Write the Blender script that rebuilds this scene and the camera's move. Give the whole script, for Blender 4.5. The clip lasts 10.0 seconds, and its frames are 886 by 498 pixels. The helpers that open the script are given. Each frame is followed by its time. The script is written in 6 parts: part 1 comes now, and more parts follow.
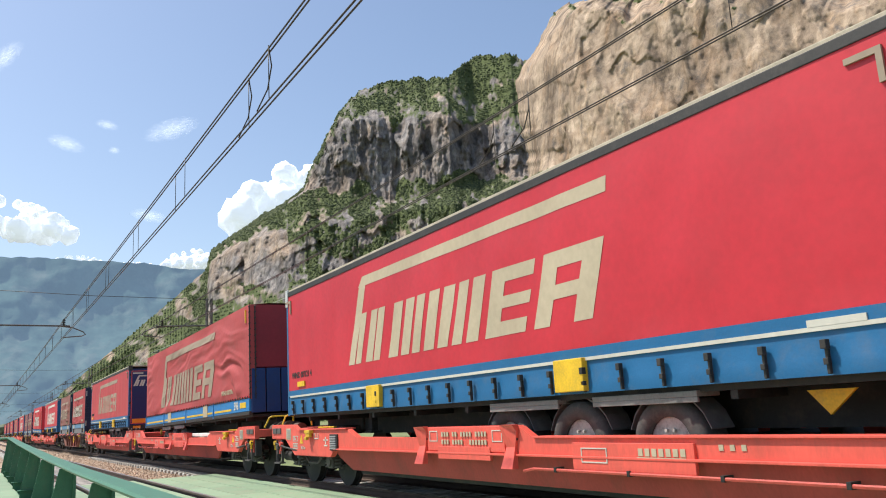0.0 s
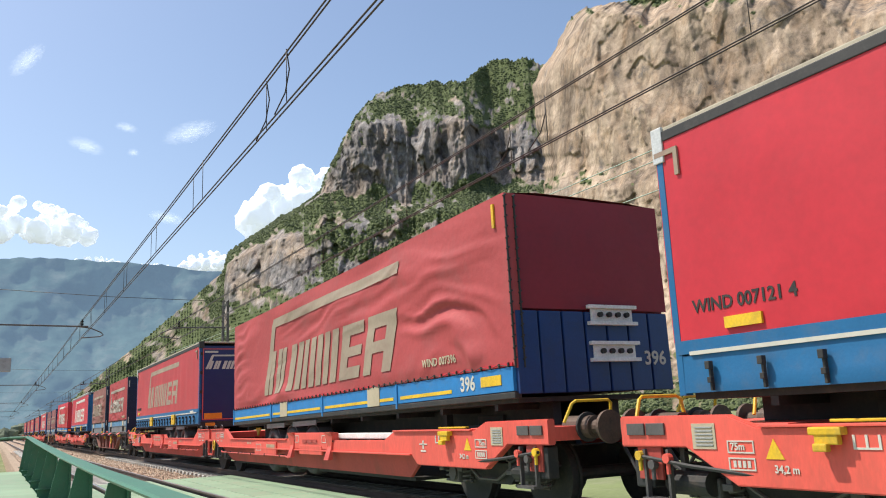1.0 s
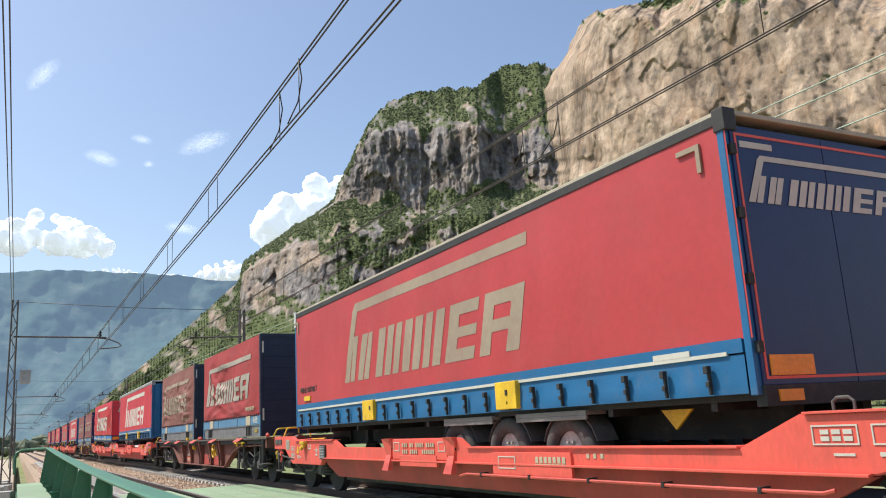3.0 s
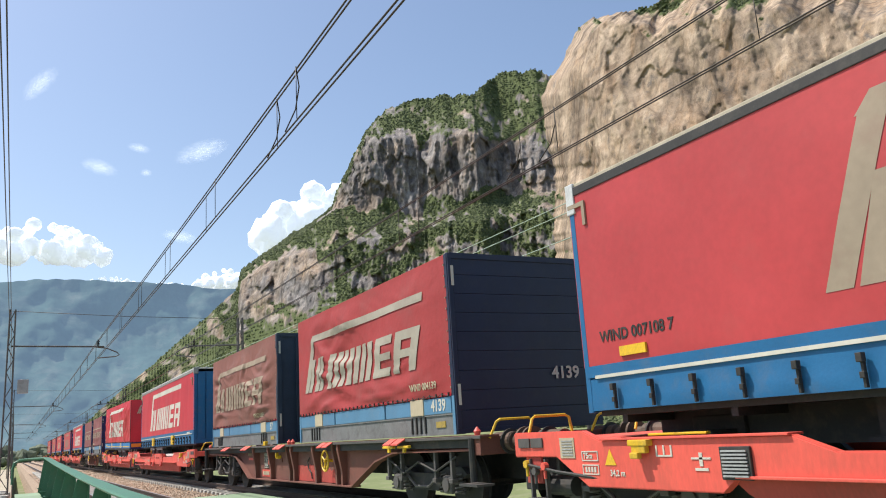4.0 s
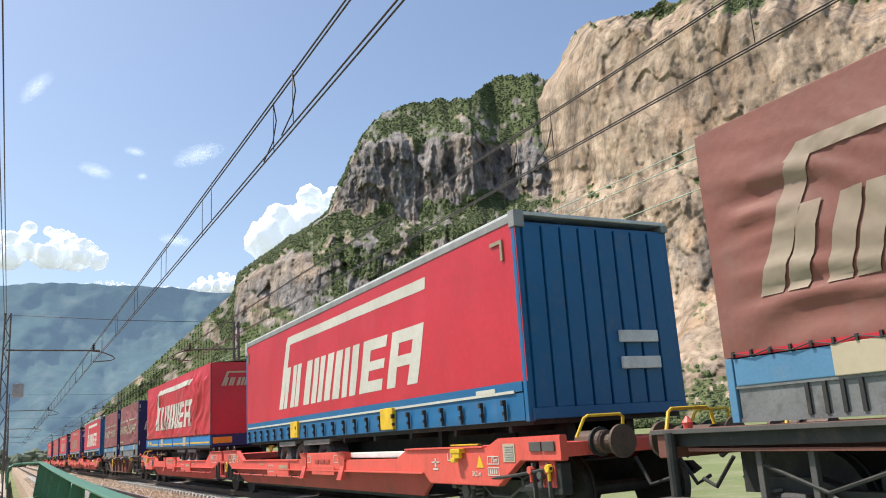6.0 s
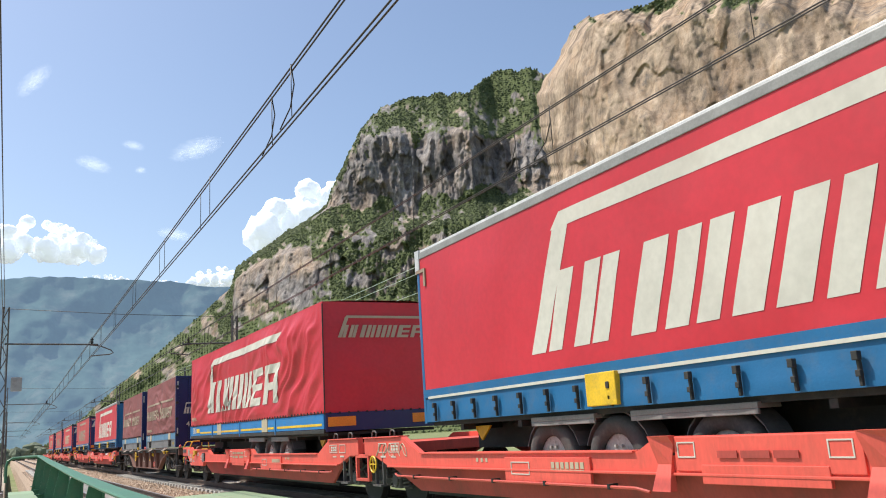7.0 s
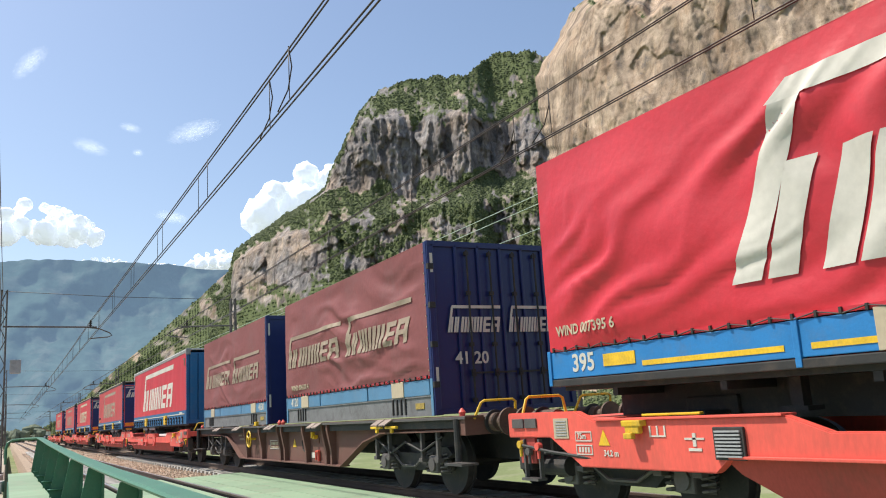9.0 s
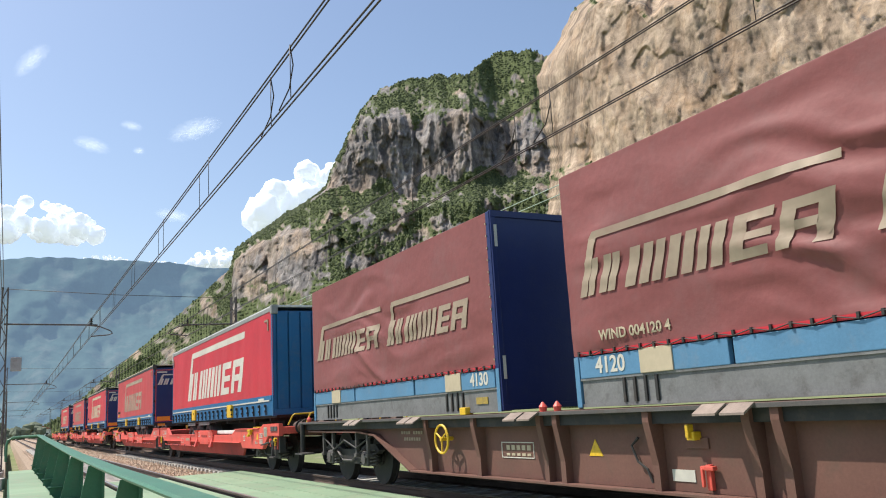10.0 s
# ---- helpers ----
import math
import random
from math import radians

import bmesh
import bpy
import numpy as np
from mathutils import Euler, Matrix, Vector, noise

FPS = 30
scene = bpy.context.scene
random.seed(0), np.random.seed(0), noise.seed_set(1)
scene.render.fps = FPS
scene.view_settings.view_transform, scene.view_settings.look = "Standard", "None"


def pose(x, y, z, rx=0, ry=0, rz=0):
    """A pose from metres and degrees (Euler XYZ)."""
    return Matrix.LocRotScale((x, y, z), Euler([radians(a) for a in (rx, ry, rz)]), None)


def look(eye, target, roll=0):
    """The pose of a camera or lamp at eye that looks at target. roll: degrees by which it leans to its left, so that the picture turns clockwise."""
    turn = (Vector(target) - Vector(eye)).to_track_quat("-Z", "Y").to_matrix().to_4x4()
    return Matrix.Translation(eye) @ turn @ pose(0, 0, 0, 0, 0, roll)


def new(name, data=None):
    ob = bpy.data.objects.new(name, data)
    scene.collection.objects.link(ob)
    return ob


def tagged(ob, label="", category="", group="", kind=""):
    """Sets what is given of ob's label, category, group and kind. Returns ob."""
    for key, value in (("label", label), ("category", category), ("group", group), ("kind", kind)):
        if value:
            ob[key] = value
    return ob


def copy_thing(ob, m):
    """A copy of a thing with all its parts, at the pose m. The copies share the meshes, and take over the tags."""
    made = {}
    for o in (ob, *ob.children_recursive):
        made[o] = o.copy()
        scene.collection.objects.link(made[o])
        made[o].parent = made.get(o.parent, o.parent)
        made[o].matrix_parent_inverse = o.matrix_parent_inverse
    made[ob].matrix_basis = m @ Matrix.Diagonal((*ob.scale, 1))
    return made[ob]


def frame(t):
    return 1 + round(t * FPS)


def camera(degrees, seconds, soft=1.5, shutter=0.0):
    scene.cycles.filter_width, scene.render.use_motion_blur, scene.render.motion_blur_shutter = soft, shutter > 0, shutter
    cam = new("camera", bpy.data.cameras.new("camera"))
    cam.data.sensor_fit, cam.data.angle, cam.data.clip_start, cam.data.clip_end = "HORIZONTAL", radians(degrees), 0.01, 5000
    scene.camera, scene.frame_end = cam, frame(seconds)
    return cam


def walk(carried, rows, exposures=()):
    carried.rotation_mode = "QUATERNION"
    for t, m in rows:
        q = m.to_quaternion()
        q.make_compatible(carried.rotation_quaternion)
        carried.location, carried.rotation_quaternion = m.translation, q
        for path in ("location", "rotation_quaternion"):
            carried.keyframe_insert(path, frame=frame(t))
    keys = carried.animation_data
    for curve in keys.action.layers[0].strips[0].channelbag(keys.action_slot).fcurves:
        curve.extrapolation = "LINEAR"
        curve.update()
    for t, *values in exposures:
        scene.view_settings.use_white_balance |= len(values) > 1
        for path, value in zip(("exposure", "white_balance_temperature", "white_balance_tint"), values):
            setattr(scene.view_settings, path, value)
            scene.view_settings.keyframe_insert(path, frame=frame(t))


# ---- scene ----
cam = camera(57.5, 10.0, soft=1.05)

# handheld camera standing on the walkway: seconds, tilt, lean, turn
PATH = [
    (0.0, 101.401, 3.129, -29.442), (0.5, 101.649, 3.042, -28.999), (1.0, 101.718, 2.51, -28.431),
    (1.5, 101.661, 2.468, -27.677), (2.0, 101.879, 2.888, -27.169), (2.5, 102.032, 3.002, -27.196),
    (4.0, 102.706, 3.517, -27.309), (4.5, 102.875, 3.557, -27.385), (5.0, 102.922, 3.509, -27.443),
    (5.5, 102.969, 3.564, -27.506), (7.0, 102.557, 3.492, -27.683), (7.5, 101.86, 3.613, -27.667),
    (8.0, 101.443, 3.549, -27.763), (8.5, 101.357, 3.414, -27.853), (9.0, 101.351, 3.46, -27.82),
    (9.5, 101.279, 3.313, -27.907), (10.0, 101.285, 3.263, -27.805)]
EYE = 1.25          # eye above the rail head, which is z = 0
walk(cam, [(t, pose(0, 0, EYE, rx, ry, rz)) for t, rx, ry, rz in PATH], exposures=[(0, 0.55), (10, 0.55)])

# ---- world and sun ----
SUN_EL, SUN_AZ = 58.0, -49.0      # degrees; azimuth from +y towards +x
world = bpy.data.worlds.new("world")
scene.world = world
world.use_nodes = True
wn = world.node_tree
sky = wn.nodes.new("ShaderNodeTexSky")
sky.sky_type, sky.sun_disc = "NISHITA", False
sky.sun_elevation, sky.sun_rotation = radians(SUN_EL), radians(SUN_AZ)
sky.air_density, sky.dust_density, sky.ozone_density = 1.0, 1.6, 1.0
wn.nodes["Background"].inputs[1].default_value = 0.119
wn.links.new(sky.outputs[0], wn.nodes["Background"].inputs[0])
sun = new("sun", bpy.data.lights.new("sun", "SUN"))
sun.data.energy, sun.data.angle, sun.data.color = 3.75, radians(0.53), (1.0, 0.95, 0.86)
sa, se = radians(SUN_AZ), radians(SUN_EL)
sun.matrix_world = look((0, 0, 50), (-math.sin(sa) * math.cos(se), -math.cos(sa) * math.cos(se), 50 - math.sin(se)))

# ---- materials ----
def mat(name, color, rough=0.6, metal=0.0, vary=0.25, scale=3.0, fine=40.0, dirt=None, dirt_amount=0.35, bump=0.15, rand=0.0, stretch=(1, 1, 1)):
    """A painted or natural surface with broad stains, fine grain and slight relief."""
    m = bpy.data.materials.new(name)
    m.use_nodes = True
    n, l = m.node_tree.nodes, m.node_tree.links
    b = n["Principled BSDF"]
    b.inputs["Roughness"].default_value, b.inputs["Metallic"].default_value = rough, metal
    tc = n.new("ShaderNodeTexCoord")
    mp = n.new("ShaderNodeMapping")
    mp.inputs["Scale"].default_value = stretch
    l.new(tc.outputs["Object"], mp.inputs[0])
    big, small = n.new("ShaderNodeTexNoise"), n.new("ShaderNodeTexNoise")
    for t, s, d in ((big, scale, 6), (small, fine, 4)):
        t.inputs["Scale"].default_value, t.inputs["Detail"].default_value = s, d
        l.new(mp.outputs[0], t.inputs["Vector"])
    c0 = tuple(x * (1 - vary) for x in color) + (1,)
    c1 = tuple(min(1, x * (1 + vary)) for x in color) + (1,)
    r1 = n.new("ShaderNodeValToRGB")
    r1.color_ramp.elements[0].position, r1.color_ramp.elements[1].position = 0.3, 0.7
    r1.color_ramp.elements[0].color, r1.color_ramp.elements[1].color = c0, c1
    mixf = n.new("ShaderNodeMix")
    mixf.data_type = "FLOAT"
    mixf.inputs[0].default_value = 0.4
    l.new(big.outputs[0], mixf.inputs[2]), l.new(small.outputs[0], mixf.inputs[3])
    l.new(mixf.outputs[0], r1.inputs[0])
    col = r1.outputs[0]
    if dirt:
        r2 = n.new("ShaderNodeValToRGB")
        r2.color_ramp.elements[0].position, r2.color_ramp.elements[1].position = 0.5, 0.72
        r2.color_ramp.elements[0].color, r2.color_ramp.elements[1].color = (0, 0, 0, 1), (dirt_amount,) * 3 + (1,)
        third = n.new("ShaderNodeTexNoise")
        third.inputs["Scale"].default_value, third.inputs["Detail"].default_value = scale * 1.7, 8
        third.inputs["Roughness"].default_value = 0.7
        l.new(mp.outputs[0], third.inputs["Vector"]), l.new(third.outputs[0], r2.inputs[0])
        mx = n.new("ShaderNodeMix")
        mx.data_type = "RGBA"
        l.new(r2.outputs[0], mx.inputs[0]), l.new(col, mx.inputs[6])
        mx.inputs[7].default_value = (*dirt, 1)
        col = mx.outputs[2]
    if rand:
        oi, hs, mr = n.new("ShaderNodeObjectInfo"), n.new("ShaderNodeHueSaturation"), n.new("ShaderNodeMapRange")
        mr.inputs[3].default_value, mr.inputs[4].default_value = 1 - rand, 1 + rand
        l.new(oi.outputs["Random"], mr.inputs[0]), l.new(mr.outputs[0], hs.inputs["Value"]), l.new(col, hs.inputs["Color"])
        col = hs.outputs[0]
    l.new(col, b.inputs["Base Color"])
    if bump:
        bp = n.new("ShaderNodeBump")
        bp.inputs["Strength"].default_value, bp.inputs["Distance"].default_value = bump, 0.02
        l.new(mixf.outputs[0], bp.inputs["Height"]), l.new(bp.outputs[0], b.inputs["Normal"])
    return m


RED = mat("wagon_red", (0.74, 0.105, 0.075), 0.5, dirt=(0.40, 0.09, 0.06), dirt_amount=0.5, vary=0.16, scale=1.6, fine=30, stretch=(1, 1, 0.35))
# rust over a darkened wagon red; the shade under the sill is in its colour
RED_LOW = mat("wagon_rusty_shaded_red", (0.42, 0.06, 0.045), 0.75, dirt=(0.14, 0.06, 0.04), dirt_amount=0.5, vary=0.2, scale=1.5, stretch=(1, 1, 0.4))
BROWN = mat("wagon_brown", (0.15, 0.068, 0.05), 0.75, dirt=(0.10, 0.07, 0.05), dirt_amount=0.6, vary=0.2, scale=1.5)
BLACK = mat("sooty_steel", (0.025, 0.024, 0.023), 0.7, dirt=(0.10, 0.07, 0.05), dirt_amount=0.5, vary=0.3)
STEEL = mat("worn_steel", (0.42, 0.41, 0.40), 0.35, 0.9, vary=0.15)
BUFFER = mat("buffer_rust", (0.11, 0.07, 0.05), 0.6, 0.2, dirt=(0.03, 0.028, 0.026), dirt_amount=0.7, scale=5)
RUBBER = mat("tyre_rubber", (0.06, 0.058, 0.055), 0.85, dirt=(0.16, 0.14, 0.12), dirt_amount=0.5, scale=4)
YELLOW = mat("yellow_paint", (0.75, 0.46, 0.02), 0.5, dirt=(0.2, 0.15, 0.08))
ORANGE = mat("orange_reflector", (0.85, 0.28, 0.02), 0.4)
WHITE = mat("white_paint", (0.78, 0.76, 0.72), 0.5, dirt=(0.4, 0.37, 0.32))
GREY = mat("grey_paint", (0.33, 0.33, 0.33), 0.6, dirt=(0.15, 0.12, 0.1))
BLUE = mat("skirt_blue", (0.010, 0.118, 0.275), 0.5, dirt=(0.10, 0.13, 0.18), dirt_amount=0.4, vary=0.12, scale=2)
NAVY = mat("door_navy", (0.010, 0.020, 0.10), 0.4, dirt=(0.03, 0.035, 0.08), vary=0.1)
FRONT_BLUE = mat("front_wall_blue", (0.010, 0.042, 0.16), 0.5, dirt=(0.03, 0.04, 0.07), vary=0.15)
DARKBLUE = mat("container_dark_blue", (0.010, 0.016, 0.045), 0.5, dirt=(0.035, 0.035, 0.045), vary=0.2)
GREEN = mat("bridge_green", (0.045, 0.16, 0.085), 0.45, dirt=(0.10, 0.15, 0.09), dirt_amount=0.5, vary=0.15, scale=2.5)
DECK = mat("deck_green", (0.22, 0.315, 0.195), 0.7, dirt=(0.30, 0.28, 0.2), dirt_amount=0.7, vary=0.12, scale=1.0, rand=0.1)
WIRE = mat("copper_wire", (0.05, 0.042, 0.036), 0.5, 0.5, bump=0)
GALV = mat("galvanised_steel", (0.11, 0.10, 0.095), 0.65, 0.3, dirt=(0.12, 0.08, 0.05))
CONCRETE = mat("concrete", (0.42, 0.40, 0.36), 0.9, vary=0.15, dirt=(0.25, 0.23, 0.2), rand=0.08)
RAIL = mat("rail_steel", (0.10, 0.07, 0.055), 0.6, 0.5)


# ---- mesh helpers ----
def mesh_ob(name, bm, material, parent=None, label="", smooth=False, m=None):
    me = bpy.data.meshes.new(name)
    bm.normal_update()
    bm.to_mesh(me)
    bm.free()
    for x in (material if isinstance(material, (list, tuple)) else [material]):
        me.materials.append(x)
    if smooth:
        me.shade_smooth()
    ob = new(name, me)
    if parent:
        ob.parent = parent
    if m is not None:
        ob.matrix_basis = m
    return tagged(ob, label)


def part(name, bm, material, parent, label="", smooth=False):
    return mesh_ob(name, bm, material, parent, label, smooth)


def box(bm, x0, x1, y0, y1, z0, z1, bevel=0.0):
    c = Matrix.Translation(((x0 + x1) / 2, (y0 + y1) / 2, (z0 + z1) / 2)) @ Matrix.Diagonal((abs(x1 - x0), abs(y1 - y0), abs(z1 - z0), 1))
    r = bmesh.ops.create_cube(bm, size=1, matrix=c)
    if bevel:
        es = list({e for v in r["verts"] for e in v.link_edges})
        bmesh.ops.bevel(bm, geom=es, offset=bevel, segments=2, affect="EDGES", profile=0.6)
    return bm


def boxes(*dims, bevel=0.0):
    bm = bmesh.new()
    for d in dims:
        box(bm, *d, bevel=bevel)
    return bm


def cyl(bm, a, b, r, seg=12, r2=None, caps=True):
    a, b = Vector(a), Vector(b)
    d = b - a
    m = Matrix.Translation((a + b) / 2) @ d.to_track_quat("Z", "Y").to_matrix().to_4x4()
    bmesh.ops.create_cone(bm, cap_ends=caps, segments=seg, radius1=r, radius2=r if r2 is None else r2, depth=d.length, matrix=m)
    return bm


def tube(bm, pts, r, seg=8):
    """A bent round bar swept along its points."""
    rows, side = [], None
    for i, p in enumerate(pts):
        d = (Vector(pts[min(i + 1, len(pts) - 1)]) - Vector(pts[max(i - 1, 0)])).normalized()
        if side is None:
            side = d.orthogonal().normalized()
        side = (side - d * side.dot(d)).normalized()
        up = d.cross(side)
        rows.append([bm.verts.new(Vector(p) + r * (math.cos(k * math.tau / seg) * side + math.sin(k * math.tau / seg) * up)) for k in range(seg)])
    for p, q in zip(rows, rows[1:]):
        for k in range(seg):
            bm.faces.new((p[k], p[(k + 1) % seg], q[(k + 1) % seg], q[k]))
    bm.faces.new(rows[0][::-1]), bm.faces.new(rows[-1])
    return bm


def extrude_profile(bm, pts, axis, lo, hi):
    """A closed outline of (a, b) pairs made solid along an axis: x: pairs are (y, z); y: pairs are (x, z)."""
    def put(v, q):
        return (v, q[0], q[1]) if axis == "x" else (q[0], v, q[1])
    one = [bm.verts.new(put(lo, q)) for q in pts]
    two = [bm.verts.new(put(hi, q)) for q in pts]
    bm.faces.new(one), bm.faces.new(two[::-1])
    for i in range(len(pts)):
        j = (i + 1) % len(pts)
        bm.faces.new((one[j], one[i], two[i], two[j]))
    bmesh.ops.recalc_face_normals(bm, faces=bm.faces)
    return bm


def empty(name):
    return new(name)


def interp(x, table):
    return float(np.interp(x, [a for a, b in table], [b for a, b in table]))
# ---- the valley ----
TRACK_NEAR, TRACK_FAR = 2.95, 6.9     # x of the two track centres


def ground():
    bm = bmesh.new()
    xs = [-4500, -1000, -200, -40, -10, -4, 0.2, 0.5, 9.6, 14, 40, 110, 300, 1000, 4500]
    ys = [-4500, -300, -60, 0, 30, 60, 120, 300, 900, 4500]
    vs = [[bm.verts.new((x, y, -1.55 if 0.4 < x < 10 else -2.0)) for y in ys] for x in xs]
    for i in range(len(xs) - 1):
        for j in range(len(ys) - 1):
            bm.faces.new((vs[i][j], vs[i + 1][j], vs[i + 1][j + 1], vs[i][j + 1]))
    g = mesh_ob("ground", bm, mat("valley_grass", (0.16, 0.19, 0.07), 0.95, vary=0.35, scale=0.15, fine=4, dirt=(0.34, 0.30, 0.22), dirt_amount=0.7, bump=0.4))
    tagged(g, "grassy and stony valley ground beside the railway", "ground", kind="structure")


# columns of the hill: azimuth, then the elevations of the scree top, lower cliff top, ledge, upper cliff top and skyline
HILL_A = [(-2, -0.4, -0.3, -0.3, -0.2, -0.2), (1.5, -0.1, 0, 0.1, 0.1, 0.2), (3.0, 0.3, 0.5, 0.7, 0.9, 1.0), (6.1, 1.2, 2.0, 2.8, 3.4, 3.9), (8.5, 2.0, 3.0, 4.2, 5.2, 6.0),
          (10.4, 2.8, 4.0, 5.4, 6.7, 7.7), (12.5, 5.0, 6.5, 7.6, 8.7, 9.6), (13.4, 7.2, 8.8, 9.8, 10.2, 10.5), (13.75, 8.2, 11.0, 11.4, 11.6, 11.75), (16.4, 9.0, 12.5, 13.2, 13.4, 13.6)]
HILL_B = [(18.8, 9.3, 12.9, 14.6, 14.8, 15.0), (20.2, 9.4, 13.1, 15.6, 15.8, 15.95), (20.6, 9.4, 13.2, 15.7, 16.8, 17.2), (22.0, 9.4, 13.4, 15.75, 19.3, 19.7),
          (22.9, 9.4, 13.6, 15.7, 20.9, 21.3), (24.5, 9.5, 13.9, 15.4, 20.7, 22.8), (26.8, 9.5, 14.1, 15.0, 20.8, 23.4), (31.1, 9.6, 14.5, 15.7, 20.6, 23.4),
          (32.3, 9.6, 14.6, 16.0, 20.3, 24.3), (33.6, 9.6, 14.7, 16.1, 20.0, 24.75), (36.0, 9.6, 14.9, 16.1, 19.2, 24.65), (38.0, 9.6, 15, 16, 19, 23.9), (44, 9.6, 14, 15, 17, 20)]
HILL_COLUMNS = HILL_A + HILL_B
HILL_V = [0.0, 0.2, 0.42, 0.56, 0.82, 1.0]            # shares of the column at which those elevations lie
HILL_X = [330, 560, 610, 690, 735, 900]               # distance of the wall from the track there
# left edge of the cliff: elevation and azimuth; and its rim: azimuth and elevation
CLIFF_EDGE = [(-1, 35.2), (6, 35.8), (13, 36.2), (17.4, 36.7), (20, 36.3), (22.6, 36.2), (23.8, 37.0), (24.8, 38.0), (26.7, 39.2), (27.5, 40.6)]
CLIFF_RIM = [(36, 27.6), (41, 27.7), (45, 28.2), (49, 27.6), (52, 26.6), (56, 25.6), (62, 24.2), (75, 22), (100, 16)]
CLIFF_WALL = [(0, 300), (0.1, 400), (0.2, 455), (0.3, 500), (0.55, 530), (0.6, 552), (0.95, 585), (1.0, 650)]


def fbm(p, octaves=4, h=0.9):
    return noise.fractal(p, h, 2.1, octaves)


def facets(x, y, seed):
    """Broken faces of rock: each cell of an uneven net stands a little forward or back and leans its own way."""
    w = 0.35 * noise.noise(Vector((x * 1.4, y * 1.4, seed)))
    p = Vector((x + w, y + 0.8 * w, seed))
    c = noise.voronoi(p)[1][0]
    q = p - c
    return noise.cell(c * 7.3) - 0.5 + 0.9 * (noise.cell(c * 5.1 + Vector((3, 1, 2))) - 0.5) * q.x + 0.8 * (noise.cell(c * 3.7 + Vector((1, 5, 2))) - 0.5) * q.y


def hill_field(az, v):
    """Distance, elevation, cover of green and warmth of the rock for an azimuth (degrees) and a share of the column."""
    jag = 0.22 * fbm(Vector((az * 1.3, 3.1, 0)), 4) + 0.1 * fbm(Vector((az * 6, 9.1, 0)), 3)
    azw = az + 0.35 * fbm(Vector((az * 0.5, v * 5, 2.2)), 3) * (1 - v)
    stops = [-0.4] + [interp(azw, [(c[0], c[k]) for c in HILL_COLUMNS]) for k in range(1, 6)]
    el = float(np.interp(v, HILL_V, stops)) + jag * v * v * (1.0 if az > 13 else 0.5)
    vv = min(1, max(0, v + 0.07 * fbm(Vector((az * 0.55, v * 2.5, 5.0)), 4) * min(1, 4 * v)))
    x = float(np.interp(v, HILL_V, HILL_X)) * interp(az, [(20, 1.0), (27, 1.22), (31, 1.25), (33, 1.45), (44, 1.5)])
    sn = max(0.02, math.sin(radians(max(az, 0.5))))
    r = 1 / math.sqrt((sn / x) ** 2 + (1 / 2600) ** 2)
    rock = float(np.interp(vv, [0, 0.2, 0.25, 0.4, 0.46, 0.56, 0.6, 0.8, 0.86, 1], [0.3, 0.5, 1, 1, 0.4, 0.3, 1, 1, 0.3, 0.2])) * min(1, max(0.3, (az - 10) / 4))
    rib = noise.ridged_multi_fractal(Vector((az * 0.33 + el * 0.06, el * 0.10, 0.0)), 0.9, 2.1, 4, 1.0, 2.0)
    gully = noise.ridged_multi_fractal(Vector((az * 0.9 - el * 0.05, el * 0.16, 4.0)), 0.9, 2.1, 3, 1.0, 2.0)
    crag = fbm(Vector((az * 2.2, el * 1.7, 2.0)), 5, 0.6)
    r *= 1 - (0.017 * (rib - 1) + rock * (0.010 * (gully - 1) + 0.006 * facets(az * 1.1, el * 0.6, 1.0) + 0.0025 * crag) + 0.002 * crag)
    g = float(np.interp(vv, [0, 0.15, 0.22, 0.28, 0.36, 0.42, 0.50, 0.57, 0.61, 0.70, 0.78, 0.84, 1], [0.8, 0.7, 0.5, 0.34, 0.34, 0.55, 0.78, 0.72, 0.22, 0.18, 0.26, 0.58, 0.80]))
    if az < 13.5:
        g = 0.62 + 0.2 * (1 - v)
    elif az < 19:
        g = float(np.interp(vv, [0, 0.18, 0.24, 0.4, 0.48, 1], [0.75, 0.6, 0.26, 0.24, 0.6, 0.9]))
    elif vv < 0.42:
        g += 0.24 * min(1, (az - 19) / 2)
    green = g + 0.34 * fbm(Vector((az * 0.8, el * 0.9, 11.0)), 4) + 0.20 * fbm(Vector((az * 3.5, el * 3.0, 1.0)), 3) - 0.10 * (rib - 1)
    warm = 0.14 + 0.12 * (az < 19) + 0.35 * fbm(Vector((az * 0.4, el * 0.35, 21.0)), 3)
    return r, az, el, green, warm


